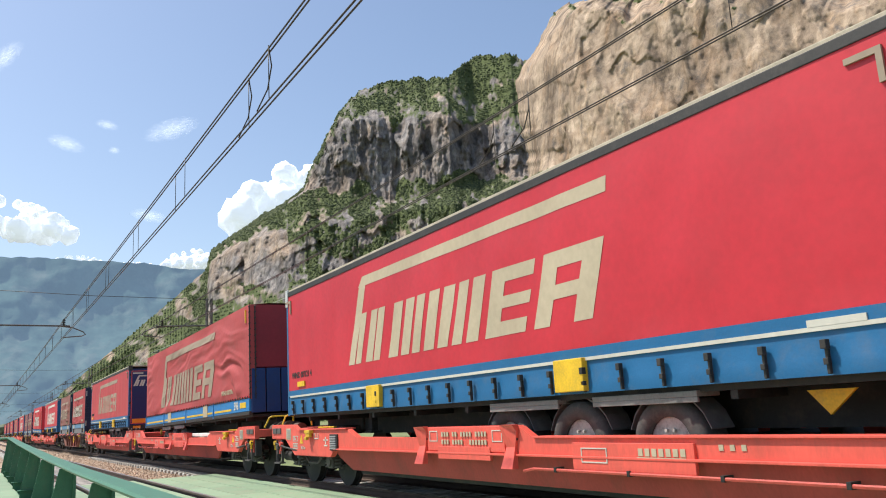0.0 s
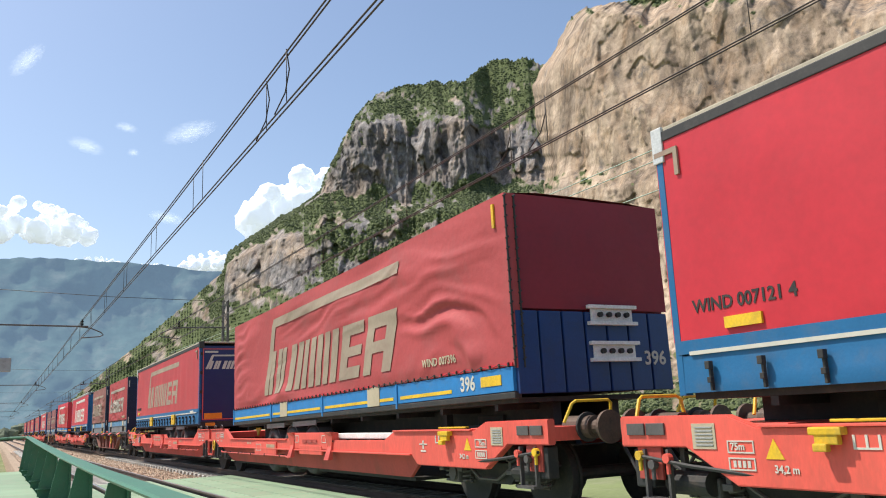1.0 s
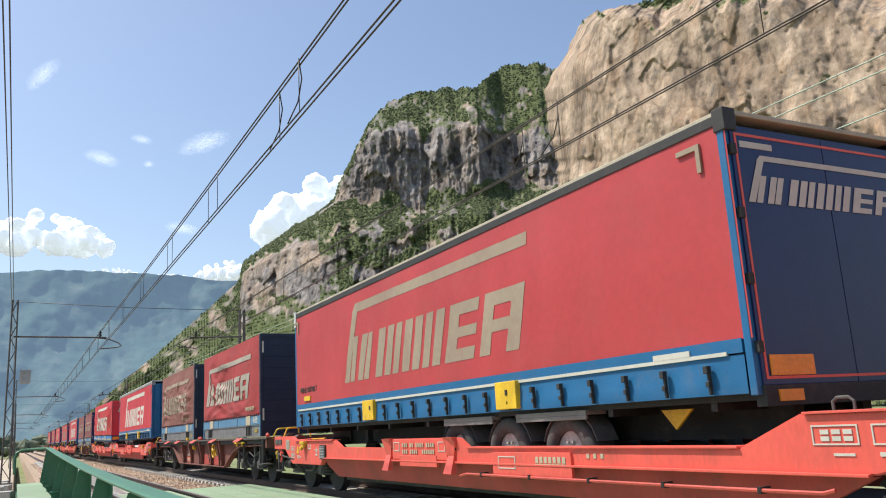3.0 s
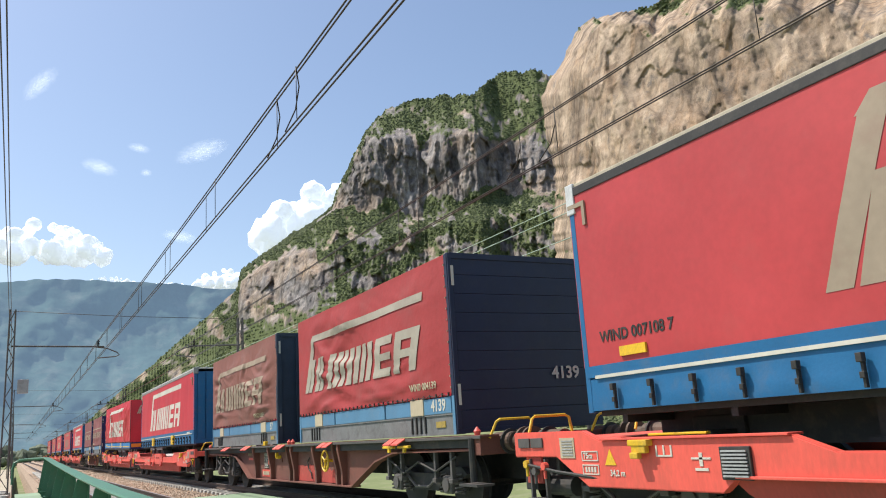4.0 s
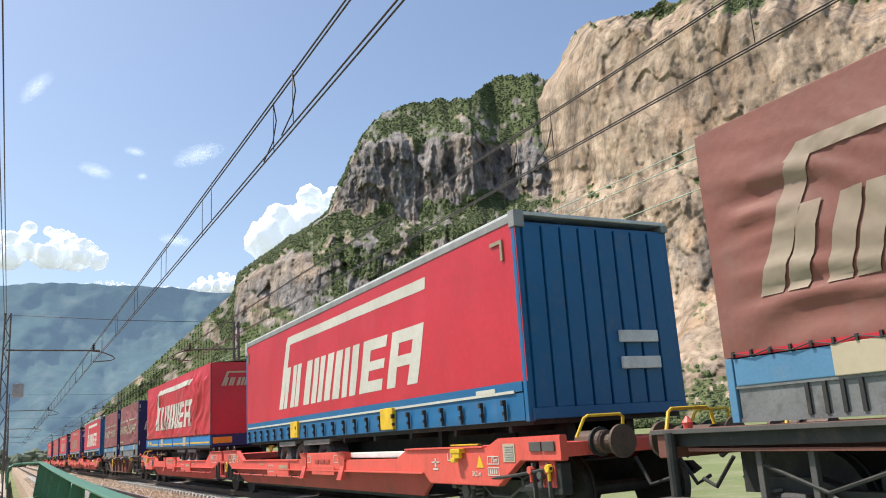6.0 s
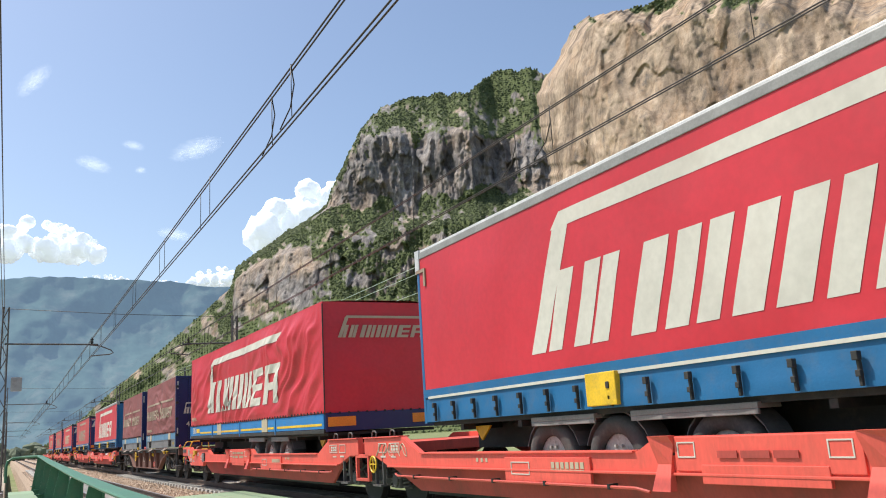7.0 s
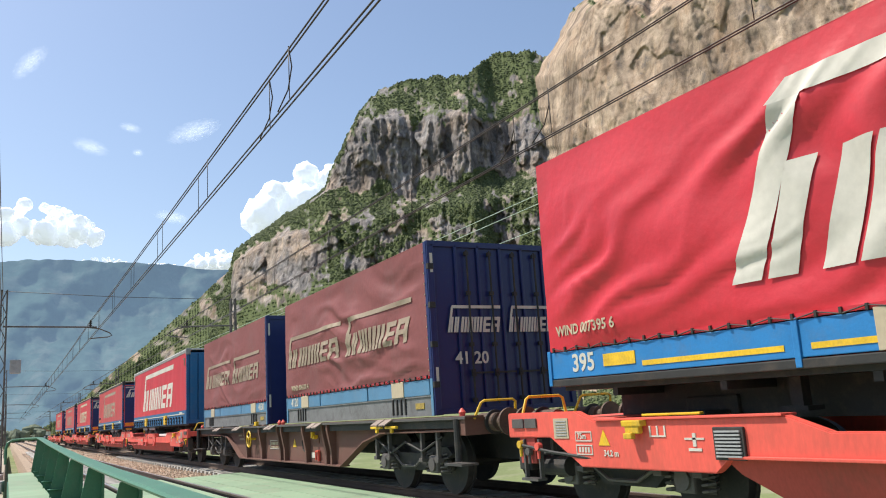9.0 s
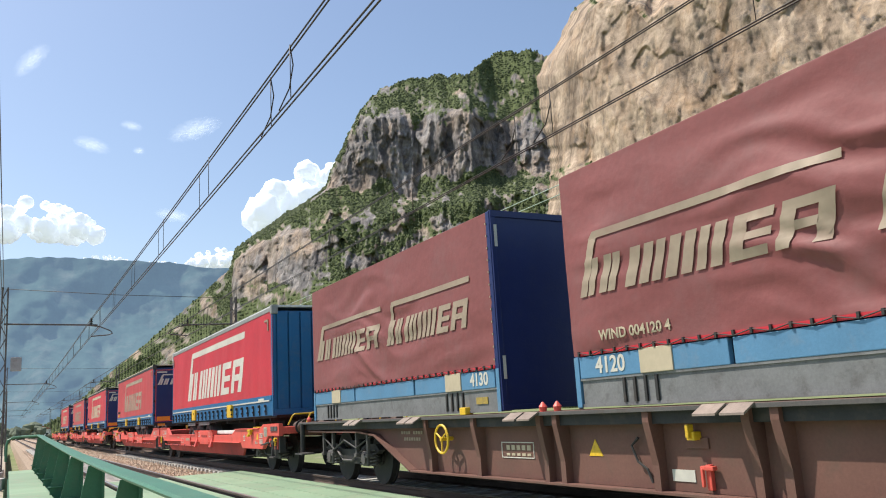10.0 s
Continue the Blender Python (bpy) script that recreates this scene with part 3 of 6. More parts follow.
def railing():
    r = empty("bridge_railing")
    tagged(r, "green painted steel bridge railing with tapered plate posts", "railing")
    bm = bmesh.new()
    ys = [-3 + 0.5 * k for k in range(75)]
    sec = [(-0.09, -0.045), (-0.105, -0.02), (-0.085, 0.0), (0.085, 0.0), (0.105, -0.02), (0.09, -0.045)]
    rows = [[bm.verts.new((RAIL_X + a, y, interp(y, RAIL_TOP) + b)) for a, b in sec] for y in ys]
    for p, q in zip(rows, rows[1:]):
        for i in range(6):
            j = (i + 1) % 6
            bm.faces.new((p[i], p[j], q[j], q[i]))
    bm.faces.new(rows[0]), bm.faces.new(rows[-1][::-1])
    bmesh.ops.recalc_face_normals(bm, faces=bm.faces)
    part("handrail", bm, GREEN, r)
    for k in range(9):
        y = 5.1 + 3.5 * k
        z = interp(y, RAIL_TOP) - 0.045
        bm = bmesh.new()
        extrude_profile(bm, [(RAIL_X - 0.11, z), (RAIL_X + 0.06, z), (RAIL_X + 0.09, -0.3), (RAIL_X - 0.29, -0.3), (RAIL_X - 0.26, 0.1)], "y", y - 0.012, y + 0.012)
        box(bm, RAIL_X + 0.06, RAIL_X + 0.09, y - 0.08, y + 0.08, -0.3, z)
        part("post", bm, GREEN, r)
        part("foot_flange", boxes((RAIL_X - 0.30, RAIL_X - 0.02, y - 0.10, y + 0.10, 0.14, 0.16), bevel=0.004), GREEN, r)
    bm = bmesh.new()
    z = interp(34, RAIL_TOP)
    tube(bm, [(RAIL_X, 34, z - 0.03), (0.5, 34.5, z - 0.03), (0.2, 34.6, z - 0.05), (0.05, 34.6, z - 0.13), (0.0, 34.6, z - 0.32), (0.0, 34.6, 0.3)], 0.05, 8)
    part("return_rail", bm, GREEN, r)
    part("kick_plate", boxes((RAIL_X + 0.05, RAIL_X + 0.06, -3, 34, -0.3, 0.12)), GREEN, r)
    w = empty("walkway")
    tagged(w, "green checker plate walkway beside the railing", "walkway", kind="structure")
    part("walkway_beam", boxes((0.08, 1.16, -5, 34, -1.9, -0.3), (0.1, 0.9, -5, 34, -0.12, -0.04), (-0.74, 0.1, -5, 3.5, -0.12, -0.04)), GREEN, w)
    for k in range(17):
        y = -4 + k * 2.2
        part("walkway_plate", boxes((0.1 if y > 2 else -0.75, 0.86, y, y + 2.185, -0.035, 0.0), bevel=0.005), DECK, w)


railing()


def lineside():
    bm = boxes((-9.0, 0.02, -40, 150, -1.95, -0.45), bevel=0.2)
    tagged(mesh_ob("gravel_path", bm, mat("beige_gravel", (0.42, 0.36, 0.27), 0.95, vary=0.3, scale=2, fine=30, dirt=(0.25, 0.24, 0.14), bump=0.6)), "beige gravel path along the line", "path", kind="structure")
    rng = random.Random(8)
    first = None
    for k in range(9):
        y = 30.6 + k * 1.3 + rng.uniform(-0.2, 0.2)
        m = pose(rng.uniform(-0.9, -0.35), y, -0.45, 0, 0, rng.uniform(-12, 12))
        if first is None:
            first = mesh_ob("concrete_block", boxes((-0.35, 0.35, -0.3, 0.3, 0, 0.36), bevel=0.03), CONCRETE, m=m)
            tagged(first, "pale concrete block lying on gravel", "block", group="concrete blocks")
        else:
            copy_thing(first, m)
    # post with a box beyond the train
    p = empty("signal_post")
    tagged(p, "slender grey post with a small box on grass", "post")
    bm = bmesh.new()
    cyl(bm, (13.2, 17.3, -2.0), (13.2, 17.3, 3.2), 0.06, 10)
    part("pole", bm, GALV, p)
    part("box", boxes((12.95, 13.15, 17.1, 17.35, 1.85, 2.4), bevel=0.02), GREY, p)
    # trees and a house far down the valley floor
    rs = np.random.default_rng(12)
    bm = bmesh.new()
    for k in range(150):
        y = rs.uniform(260, 700)
        x = rs.uniform(-0.09, 0.035) * y
        h = rs.uniform(3, 7)
        for q in range(5):
            c = Vector((x + rs.uniform(-2, 2), y + rs.uniform(-2, 2), -2 + h * rs.uniform(0.4, 0.95)))
            r = bmesh.ops.create_icosphere(bm, subdivisions=1, radius=h * 0.3, matrix=Matrix.Translation(c))
            for v in r["verts"]:
                v.co += Vector(rs.uniform(-0.25, 0.25, 3) * h * 0.3)
    # leaf green paled towards grey, haze of the distance put into the colour
    tagged(mesh_ob("valley_trees", bm, mat("hazed_valley_leaves", (0.13, 0.15, 0.10), 0.95, vary=0.5, scale=0.3, fine=2, bump=0.6)), "distant green trees on the valley floor", "trees", kind="stuff")
    bm = boxes((10, 17, 400, 408, -2, 3.0))
    h = empty("house")
    tagged(h, "small distant pale house with tiled roof", "house")
    part("wall", bm, WHITE, h)
    bm = bmesh.new()
    extrude_profile(bm, [(9.6, 3.0), (17.4, 3.0), (13.5, 4.6)], "y", 399.5, 408.5)
    part("roof", bm, mat("roof_tiles", (0.33, 0.16, 0.1), 0.9), h)
    for k in range(3):
        part("window", boxes((11 + k * 2, 12 + k * 2, 399.95, 400.1, 0, 1.4)), BLACK, h)


lineside()


# ---- catenary ----
MAST_Y = [37, 82, 127, 172, 217, 262]


def lattice_mast(x, y, top):
    t = empty("catenary_mast")
    tagged(t, "tapered steel lattice mast beside the track", "mast", group="catenary masts")
    w0, w1 = 0.17, 0.10
    z0 = -2.0

    def at(cx, cy, z):
        w = w0 + (w1 - w0) * (z - z0) / (top - z0)
        return (x + cx * w, y + cy * w, z)
    for cx in (-1, 1):
        for cy in (-1, 1):
            bm = bmesh.new()
            tube(bm, [at(cx, cy, z0), at(cx, cy, top)], 0.032, 6)
            part("leg", bm, GALV, t)
    n = 18
    for k in range(n):
        a, b = z0 + (top - z0) * k / n, z0 + (top - z0) * (k + 1) / n
        s = 1 if k % 2 else -1
        bm = bmesh.new()
        tube(bm, [at(-s, -1, a), at(s, -1, b)], 0.016, 4), tube(bm, [at(-s, 1, a), at(s, 1, b)], 0.016, 4)
        tube(bm, [at(-1, -s, a), at(-1, s, b)], 0.016, 4), tube(bm, [at(1, -s, a), at(1, s, b)], 0.016, 4)
        part("brace", bm, GALV, t)
    return t


def cantilever(mast, x0, x1, y, far):
    """A level tube from the mast, a post for the upper wire and a bent arm that holds the contact wire."""
    s = 1 if x1 > x0 else -1
    bm = bmesh.new()
    tube(bm, [(x0, y, 5.66), (x1 + s * 0.25, y, 5.62)], 0.035, 8)
    part("cantilever", bm, GALV, mast)
    bm = bmesh.new()
    tube(bm, [(x1 - s * 0.2, y, 5.62), (x1 + s * 0.35, y, 5.55), (x1 + s * 0.75, y, 5.38), (x1 + s * 0.85, y, 5.27), (x1 + s * 0.7, y, 5.2), (x1, y, 5.14)], 0.025, 8)
    part("steady_arm", bm, GALV, mast)
    bm = bmesh.new()
    cyl(bm, (x1, y, 5.62), (x1, y, 5.92), 0.03, 8)
    for k in range(3):
        cyl(bm, (x1, y, 5.68 + 0.07 * k), (x1, y, 5.71 + 0.07 * k), 0.07, 10)
    part("insulator", bm, BLACK, mast)


def wire(name, pts, r=0.011, m=None, label="dark overhead railway wire above the track"):
    """One round wire swept along its points."""
    bm = bmesh.new()
    rows = []
    for i, p in enumerate(pts):
        d = (Vector(pts[min(i + 1, len(pts) - 1)]) - Vector(pts[max(i - 1, 0)])).normalized()
        side = d.cross(Vector((1, 0, 0)) if abs(d.x) < 0.8 else Vector((0, 0, 1))).normalized()
        up = d.cross(side)
        rows.append([bm.verts.new(Vector(p) + r * (math.cos(k * math.tau / 6) * side + math.sin(k * math.tau / 6) * up)) for k in range(6)])
    for p, q in zip(rows, rows[1:]):
        for k in range(6):
            bm.faces.new((p[k], p[(k + 1) % 6], q[(k + 1) % 6], q[k]))
    bm.faces.new(rows[0]), bm.faces.new(rows[-1][::-1])
    bmesh.ops.recalc_face_normals(bm, faces=bm.faces)
    return tagged(mesh_ob(name, bm, m or WIRE, smooth=True), label, "wire", group="overhead wires")


def sagging(x, h, sag, ys, n=10):
    pts = []
    for a, b in zip(ys, ys[1:]):
        for k in range(n):
            u = k / n
            pts.append((x, a + (b - a) * u, h - sag * 4 * u * (1 - u)))
    pts.append((x, ys[-1], h))
    return pts


def catenary():
    line = [-8] + MAST_Y
    for cx in (TRACK_NEAR, TRACK_FAR):
        for dx in (-0.028, 0.028):
            wire("contact_wire", sagging(cx + dx, 5.14, 0.02, line))
            wire("messenger_wire", sagging(cx + dx * 0.8, 5.86, 0.06, line))
        for k in range(-1, 24):
            for o, dx in ((0.0, -0.028), (1.05, 0.028)):
                y = 9.1 + 4.72 * k + o
                if any(abs(y - q) < 0.4 for q in MAST_Y):
                    continue
                if k == 0:
                    pts = [(cx + dx, y, 5.84), (cx + dx + 0.07, y + 0.10, 5.62), (cx + dx + 0.06, y + 0.24, 5.36), (cx + dx, y + 0.5, 5.15)]
                    wire("jumper_wire", pts, 0.009, label="curved dark jumper cable between overhead wires")
                wire("dropper", [(cx + dx, y, 5.83), (cx + dx, y, 5.14)], 0.006, label="thin dark dropper between overhead wires")
    for x in (-0.44, -0.36):
        wire("feeder_wire", sagging(x, 7.12, 0.1, line), 0.012, label="dark feeder wire along the masts")
    pale = mat("pale_cable", (0.42, 0.52, 0.42), 0.5, bump=0)
    for x, h in ((13.3, 7.85), (13.6, 7.7), (14.1, 7.15)):
        wire("line_cable", sagging(x, h, 0.65, [-60, 75, 150, 225], 16), 0.014, pale, "pale green cable beyond the train")
    for y in (-60, 75, 150, 225):
        p = empty("cable_pole")
        tagged(p, "slender weathered wooden pole carrying pale cables", "pole", group="cable poles")
        bm = bmesh.new()
        cyl(bm, (13.7, y, -2.0), (13.7, y, 8.0), 0.11, 10, 0.08)
        part("pole", bm, GALV, p)
        part("cross_arm", boxes((13.2, 14.2, y - 0.05, y + 0.05, 7.72, 7.8), (13.6, 14.2, y - 0.04, y + 0.04, 7.07, 7.13)), GALV, p)
    for i, y in enumerate(MAST_Y[:5]):
        m = lattice_mast(-0.3, y, 7.15)
        cantilever(m, -0.3, TRACK_NEAR, y, False)
        if i == 0:
            part("sign_box", boxes((0.0, 0.4, y - 0.3, y - 0.1, 3.75, 4.3), bevel=0.03), GREY, m, "grey equipment box")
        p = lattice_mast(8.95, y, 6.9)
        cantilever(p, 8.95, TRACK_FAR, y, True)
        wire("span_wire", [(-0.3, y, 7.1), (4, y, 6.92), (8.95, y, 6.85)], 0.012, label="thin span wire between two masts")


catenary()

# ---- the train ----
SPEED, GAIN = 10.742, 0.0039
HALF = 1.3
moving = []      # (thing, distance at the start)


TRAILER = 13.62
BODY = 7.3


DULL_YELLOW = mat("dirty_yellow", (0.36, 0.25, 0.05), 0.7, dirt=(0.1, 0.08, 0.06), dirt_amount=0.8, scale=12)


def canvas(name, color, faded, amount, rough=0.68, creases=0.12):
    m = mat(name, color, rough, vary=0.14, scale=0.8, fine=12, dirt=faded, dirt_amount=amount, bump=creases)
    return m


CURTAIN = canvas("red_curtain", (0.54, 0.024, 0.036), (0.44, 0.045, 0.05), 0.3, 0.45)
CURTAIN_FADED = canvas("faded_red_curtain", (0.46, 0.045, 0.047), (0.41, 0.07, 0.062), 0.5, 0.5)
TARP_OLD = canvas("faded_red_tarp", (0.40, 0.055, 0.055), (0.33, 0.085, 0.08), 0.6, creases=0.45)
TARP_RED = canvas("bright_red_tarp", (0.54, 0.024, 0.036), (0.43, 0.045, 0.05), 0.4, 0.45, creases=0.4)
TARP_MID = canvas("sunned_red_tarp", (0.34, 0.031, 0.031), (0.27, 0.068, 0.06), 0.6, creases=0.45)
TARP_DUSTY = canvas("dusty_brown_red_tarp", (0.215, 0.075, 0.055), (0.22, 0.115, 0.09), 0.7, creases=0.45)
TARP_MAROON = canvas("sooty_maroon_tarp", (0.21, 0.058, 0.055), (0.20, 0.09, 0.085), 0.6, creases=0.45)
# tarpaulin red darkened to maroon, with shade put into the colour
TARP_SHADED = canvas("shaded_maroon_tarp", (0.25, 0.018, 0.03), (0.18, 0.02, 0.03), 0.4)
PRINT_WHITE = canvas("white_print", (0.56, 0.53, 0.46), (0.5, 0.45, 0.38), 0.5)
PRINT_CREAM = canvas("cream_print", (0.47, 0.39, 0.27), (0.38, 0.29, 0.2), 0.5)
PRINT_MID = canvas("greyed_print", (0.36, 0.32, 0.26), (0.3, 0.22, 0.18), 0.5)
PRINT_GREY = canvas("dulled_print", (0.32, 0.25, 0.18), (0.28, 0.17, 0.13), 0.7)
ROOF_DARK = mat("dark_roof_rail", (0.028, 0.026, 0.024), 0.6, 0.0, dirt=(0.12, 0.10, 0.08), dirt_amount=0.3)
ROOF_LIGHT = mat("aluminium_roof_rail", (0.62, 0.62, 0.60), 0.45, 0.2, dirt=(0.35, 0.33, 0.3))
CANVAS_ROOF = mat("beige_roof_canvas", (0.42, 0.37, 0.28), 0.8, dirt=(0.25, 0.22, 0.18))
SKIN = mat("light_blue_board", (0.09, 0.22, 0.36), 0.5, dirt=(0.22, 0.25, 0.28), dirt_amount=0.5, vary=0.15, scale=1.5)
BOARD = mat("bright_blue_board", (0.02, 0.19, 0.47), 0.5, dirt=(0.1, 0.16, 0.25), dirt_amount=0.4, vary=0.12)
FRAME_GREY = mat("frame_grey", (0.17, 0.17, 0.17), 0.7, dirt=(0.07, 0.06, 0.055), dirt_amount=0.7)


def place_text(body, size, parent, m, material, name="lettering"):
    cu = bpy.data.curves.new(name, "FONT")
    cu.body, cu.size, cu.extrude, cu.resolution_u, cu.offset = body, size, 0.002, 3, size * 0.022
    cu.align_x, cu.align_y = "CENTER", "CENTER"
    tmp = bpy.data.objects.new(name, cu)
    scene.collection.objects.link(tmp)
    me = bpy.data.meshes.new_from_object(tmp.evaluated_get(bpy.context.evaluated_depsgraph_get()))
    bpy.data.objects.remove(tmp)
    me.materials.clear()
    me.materials.append(material)
    ob = new(name, me)
    ob.parent, ob.matrix_basis = parent, m
    return ob


def on_side(x, y, z):
    return Matrix(((0, 0, -1, x), (-1, 0, 0, y), (0, 1, 0, z), (0, 0, 0, 1)))


def on_end(x, y, z):
    return Matrix(((1, 0, 0, x), (0, 0, -1, y), (0, 1, 0, z), (0, 0, 0, 1)))


def cloth_text(body, size, parent, x, y, z, disp, length, zlo, zhi, material):
    """Lettering printed on a hanging cloth, following its folds."""
    ob = place_text(body, size, parent, on_side(x, y, z), material)
    for v in ob.data.vertices:
        v.co.z += 0.004 + disp(y - v.co.x, z + v.co.y) * hem(y - v.co.x, 0.0, length, z + v.co.y, zlo, zhi)
    return ob


def folds(seed, amp, slant=25.0, across=1.9):
    """Relief of a hanging cloth: long folds at a slant (degrees), wandering, with finer creases beside them."""
    c0, s0 = math.cos(radians(slant)), math.sin(radians(slant))
    c1, s1 = math.cos(radians(slant * 0.4 - 12)), math.sin(radians(slant * 0.4 - 12))

    def f(y, z):
        warp = 0.8 * noise.fractal(Vector((y * 0.25, z * 0.55, seed + 11)), 0.9, 2.0, 3)
        u, w = y * c0 + z * s0, -y * s0 + z * c0 + warp
        a = noise.ridged_multi_fractal(Vector((w * across * 0.7, u * 0.11, seed)), 1.0, 2.1, 3, 1.0, 2.0) - 0.8
        g = max(0.0, min(1.0, 0.35 + 1.7 * noise.noise(Vector((y * 0.3, z * 0.5, seed + 20)))))
        u2, w2 = y * c1 + z * s1, -y * s1 + z * c1 + 0.6 * warp
        k = noise.ridged_multi_fractal(Vector((w2 * across * 1.3, u2 * 0.16, seed + 30)), 1.0, 2.2, 3, 1.0, 2.0) - 0.8
        g2 = max(0.0, min(1.0, 0.2 + 1.7 * noise.noise(Vector((y * 0.5, z * 0.7, seed + 50))))) + 0.5 * math.exp(-max(0.0, z - 1.8) / 0.4)
        b = noise.fractal(Vector((y * 0.35, z * 0.5, seed + 7)), 0.9, 2.0, 2)
        return amp * (0.46 * a * g + 0.20 * k * g2 + 0.32 * b)
    return f


def smooth_cloth(seed, amp):
    def f(y, z):
        return amp * noise.fractal(Vector((y * 0.9, z * 0.45, seed)), 0.8, 2.0, 3)
    return f


def hem(y, y0, y1, z, z0, z1):
    """How free the cloth is: fixed at its edges, loosest in the middle."""
    return max(0.12, min(1, (y - y0) / 0.7 + 0.1, (y1 - y) / 0.7 + 0.1)) * max(0.1, min(1, (z1 - z) / 0.5, (z - z0) / 0.25 + 0.35))


def cloth(bm, x, y0, y1, z0, z1, disp, step, thick=0.03):
    ny, nz = max(2, int((y1 - y0) / step)), max(2, int((z1 - z0) / step))
    g = []
    for i in range(ny + 1):
        y = y0 + (y1 - y0) * i / ny
        col = []
        for k in range(nz + 1):
            z = z0 + (z1 - z0) * k / nz
            col.append(bm.verts.new((x - disp(y, z) * hem(y, y0, y1, z, z0, z1), y, z)))
        g.append(col)
    for i in range(ny):
        for k in range(nz):
            bm.faces.new((g[i][k], g[i][k + 1], g[i + 1][k + 1], g[i + 1][k]))
    return bm


def emblem_quads():
    """The plain slanted bars of the printed emblem, in shares of its width and height."""
    q = [((0.075, 0.885), (1.0, 0.885), (1.004, 1.0), (0.10, 1.0)), ((0.0, 0.0), (0.038, 0.0), (0.118, 0.885), (0.079, 0.885))]

    def bar(u, w, lo=0.0, hi=0.57, lean=0.042):
        q.append(((u + lean * lo / 0.57, lo), (u + w + lean * lo / 0.57, lo), (u + w + lean * hi / 0.57, hi), (u + lean * hi / 0.57, hi)))
    for u, w in ((0.046, 0.034), (0.108, 0.036), (0.150, 0.034), (0.230, 0.046), (0.292, 0.040), (0.345, 0.036), (0.400, 0.044), (0.460, 0.042), (0.518, 0.036), (0.571, 0.042),
                 (0.638, 0.048), (0.793, 0.044), (0.900, 0.046)):
        bar(u, w)
    for lo, hi in ((0.0, 0.12), (0.23, 0.33), (0.45, 0.57)):
        bar(0.686, 0.082, lo, hi)
    bar(0.837, 0.063, 0.44, 0.57), bar(0.837, 0.063, 0.2, 0.31)
    return q


def emblem_on_side(parent, x, y_left, y_right, z0, z1, disp, material, length, zlo, zhi, lift=0.013, label="printed slanted stripe emblem"):
    """A plain slanted stripe emblem lying on the cloth, each stripe a piece of its own."""
    first = None
    for quad in emblem_quads():
        bm = bmesh.new()
        (a, b, c, d) = [(y_left + (y_right - y_left) * u, z0 + (z1 - z0) * w) for u, w in quad]
        n1 = max(1, int(abs(b[0] - a[0]) / 0.04))
        n2 = max(1, int(abs(d[1] - a[1]) / 0.04))
        g = []
        for i in range(n1 + 1):
            row = []
            for k in range(n2 + 1):
                s, t = i / n1, k / n2
                y = (a[0] * (1 - s) + b[0] * s) * (1 - t) + (d[0] * (1 - s) + c[0] * s) * t
                z = (a[1] * (1 - s) + b[1] * s) * (1 - t) + (d[1] * (1 - s) + c[1] * s) * t
                row.append(bm.verts.new((x - disp(y, z) * hem(y, 0.0, length, z, zlo, zhi) - lift, y, z)))
            g.append(row)
        for i in range(n1):
            for k in range(n2):
                bm.faces.new((g[i][k], g[i + 1][k], g[i + 1][k + 1], g[i][k + 1]))
        if first is None:
            first = part("emblem", bm, material, parent, label, True)
        else:
            part("stripe", bm, material, first, "", True)
    return first


def emblem_on_end(parent, y, x0, x1, z0, z1, material):
    first = None
    for quad in emblem_quads():
        bm = bmesh.new()
        extrude_profile(bm, [(x0 + (x1 - x0) * u, z0 + (z1 - z0) * w) for u, w in quad], "y", y, y + 0.003)
        if first is None:
            first = part("emblem", bm, material, parent, "printed slanted stripe emblem")
        else:
            part("stripe", bm, material, first)
    return first


RIM = mat("rim_paint", (0.45, 0.42, 0.38), 0.6, dirt=(0.12, 0.09, 0.07), dirt_amount=0.8, scale=8)
WING = mat("wing_grey", (0.22, 0.21, 0.20), 0.7, dirt=(0.10, 0.09, 0.08))
MUD = mat("mudguard_grey", (0.11, 0.11, 0.11), 0.7, dirt=(0.25, 0.23, 0.2))


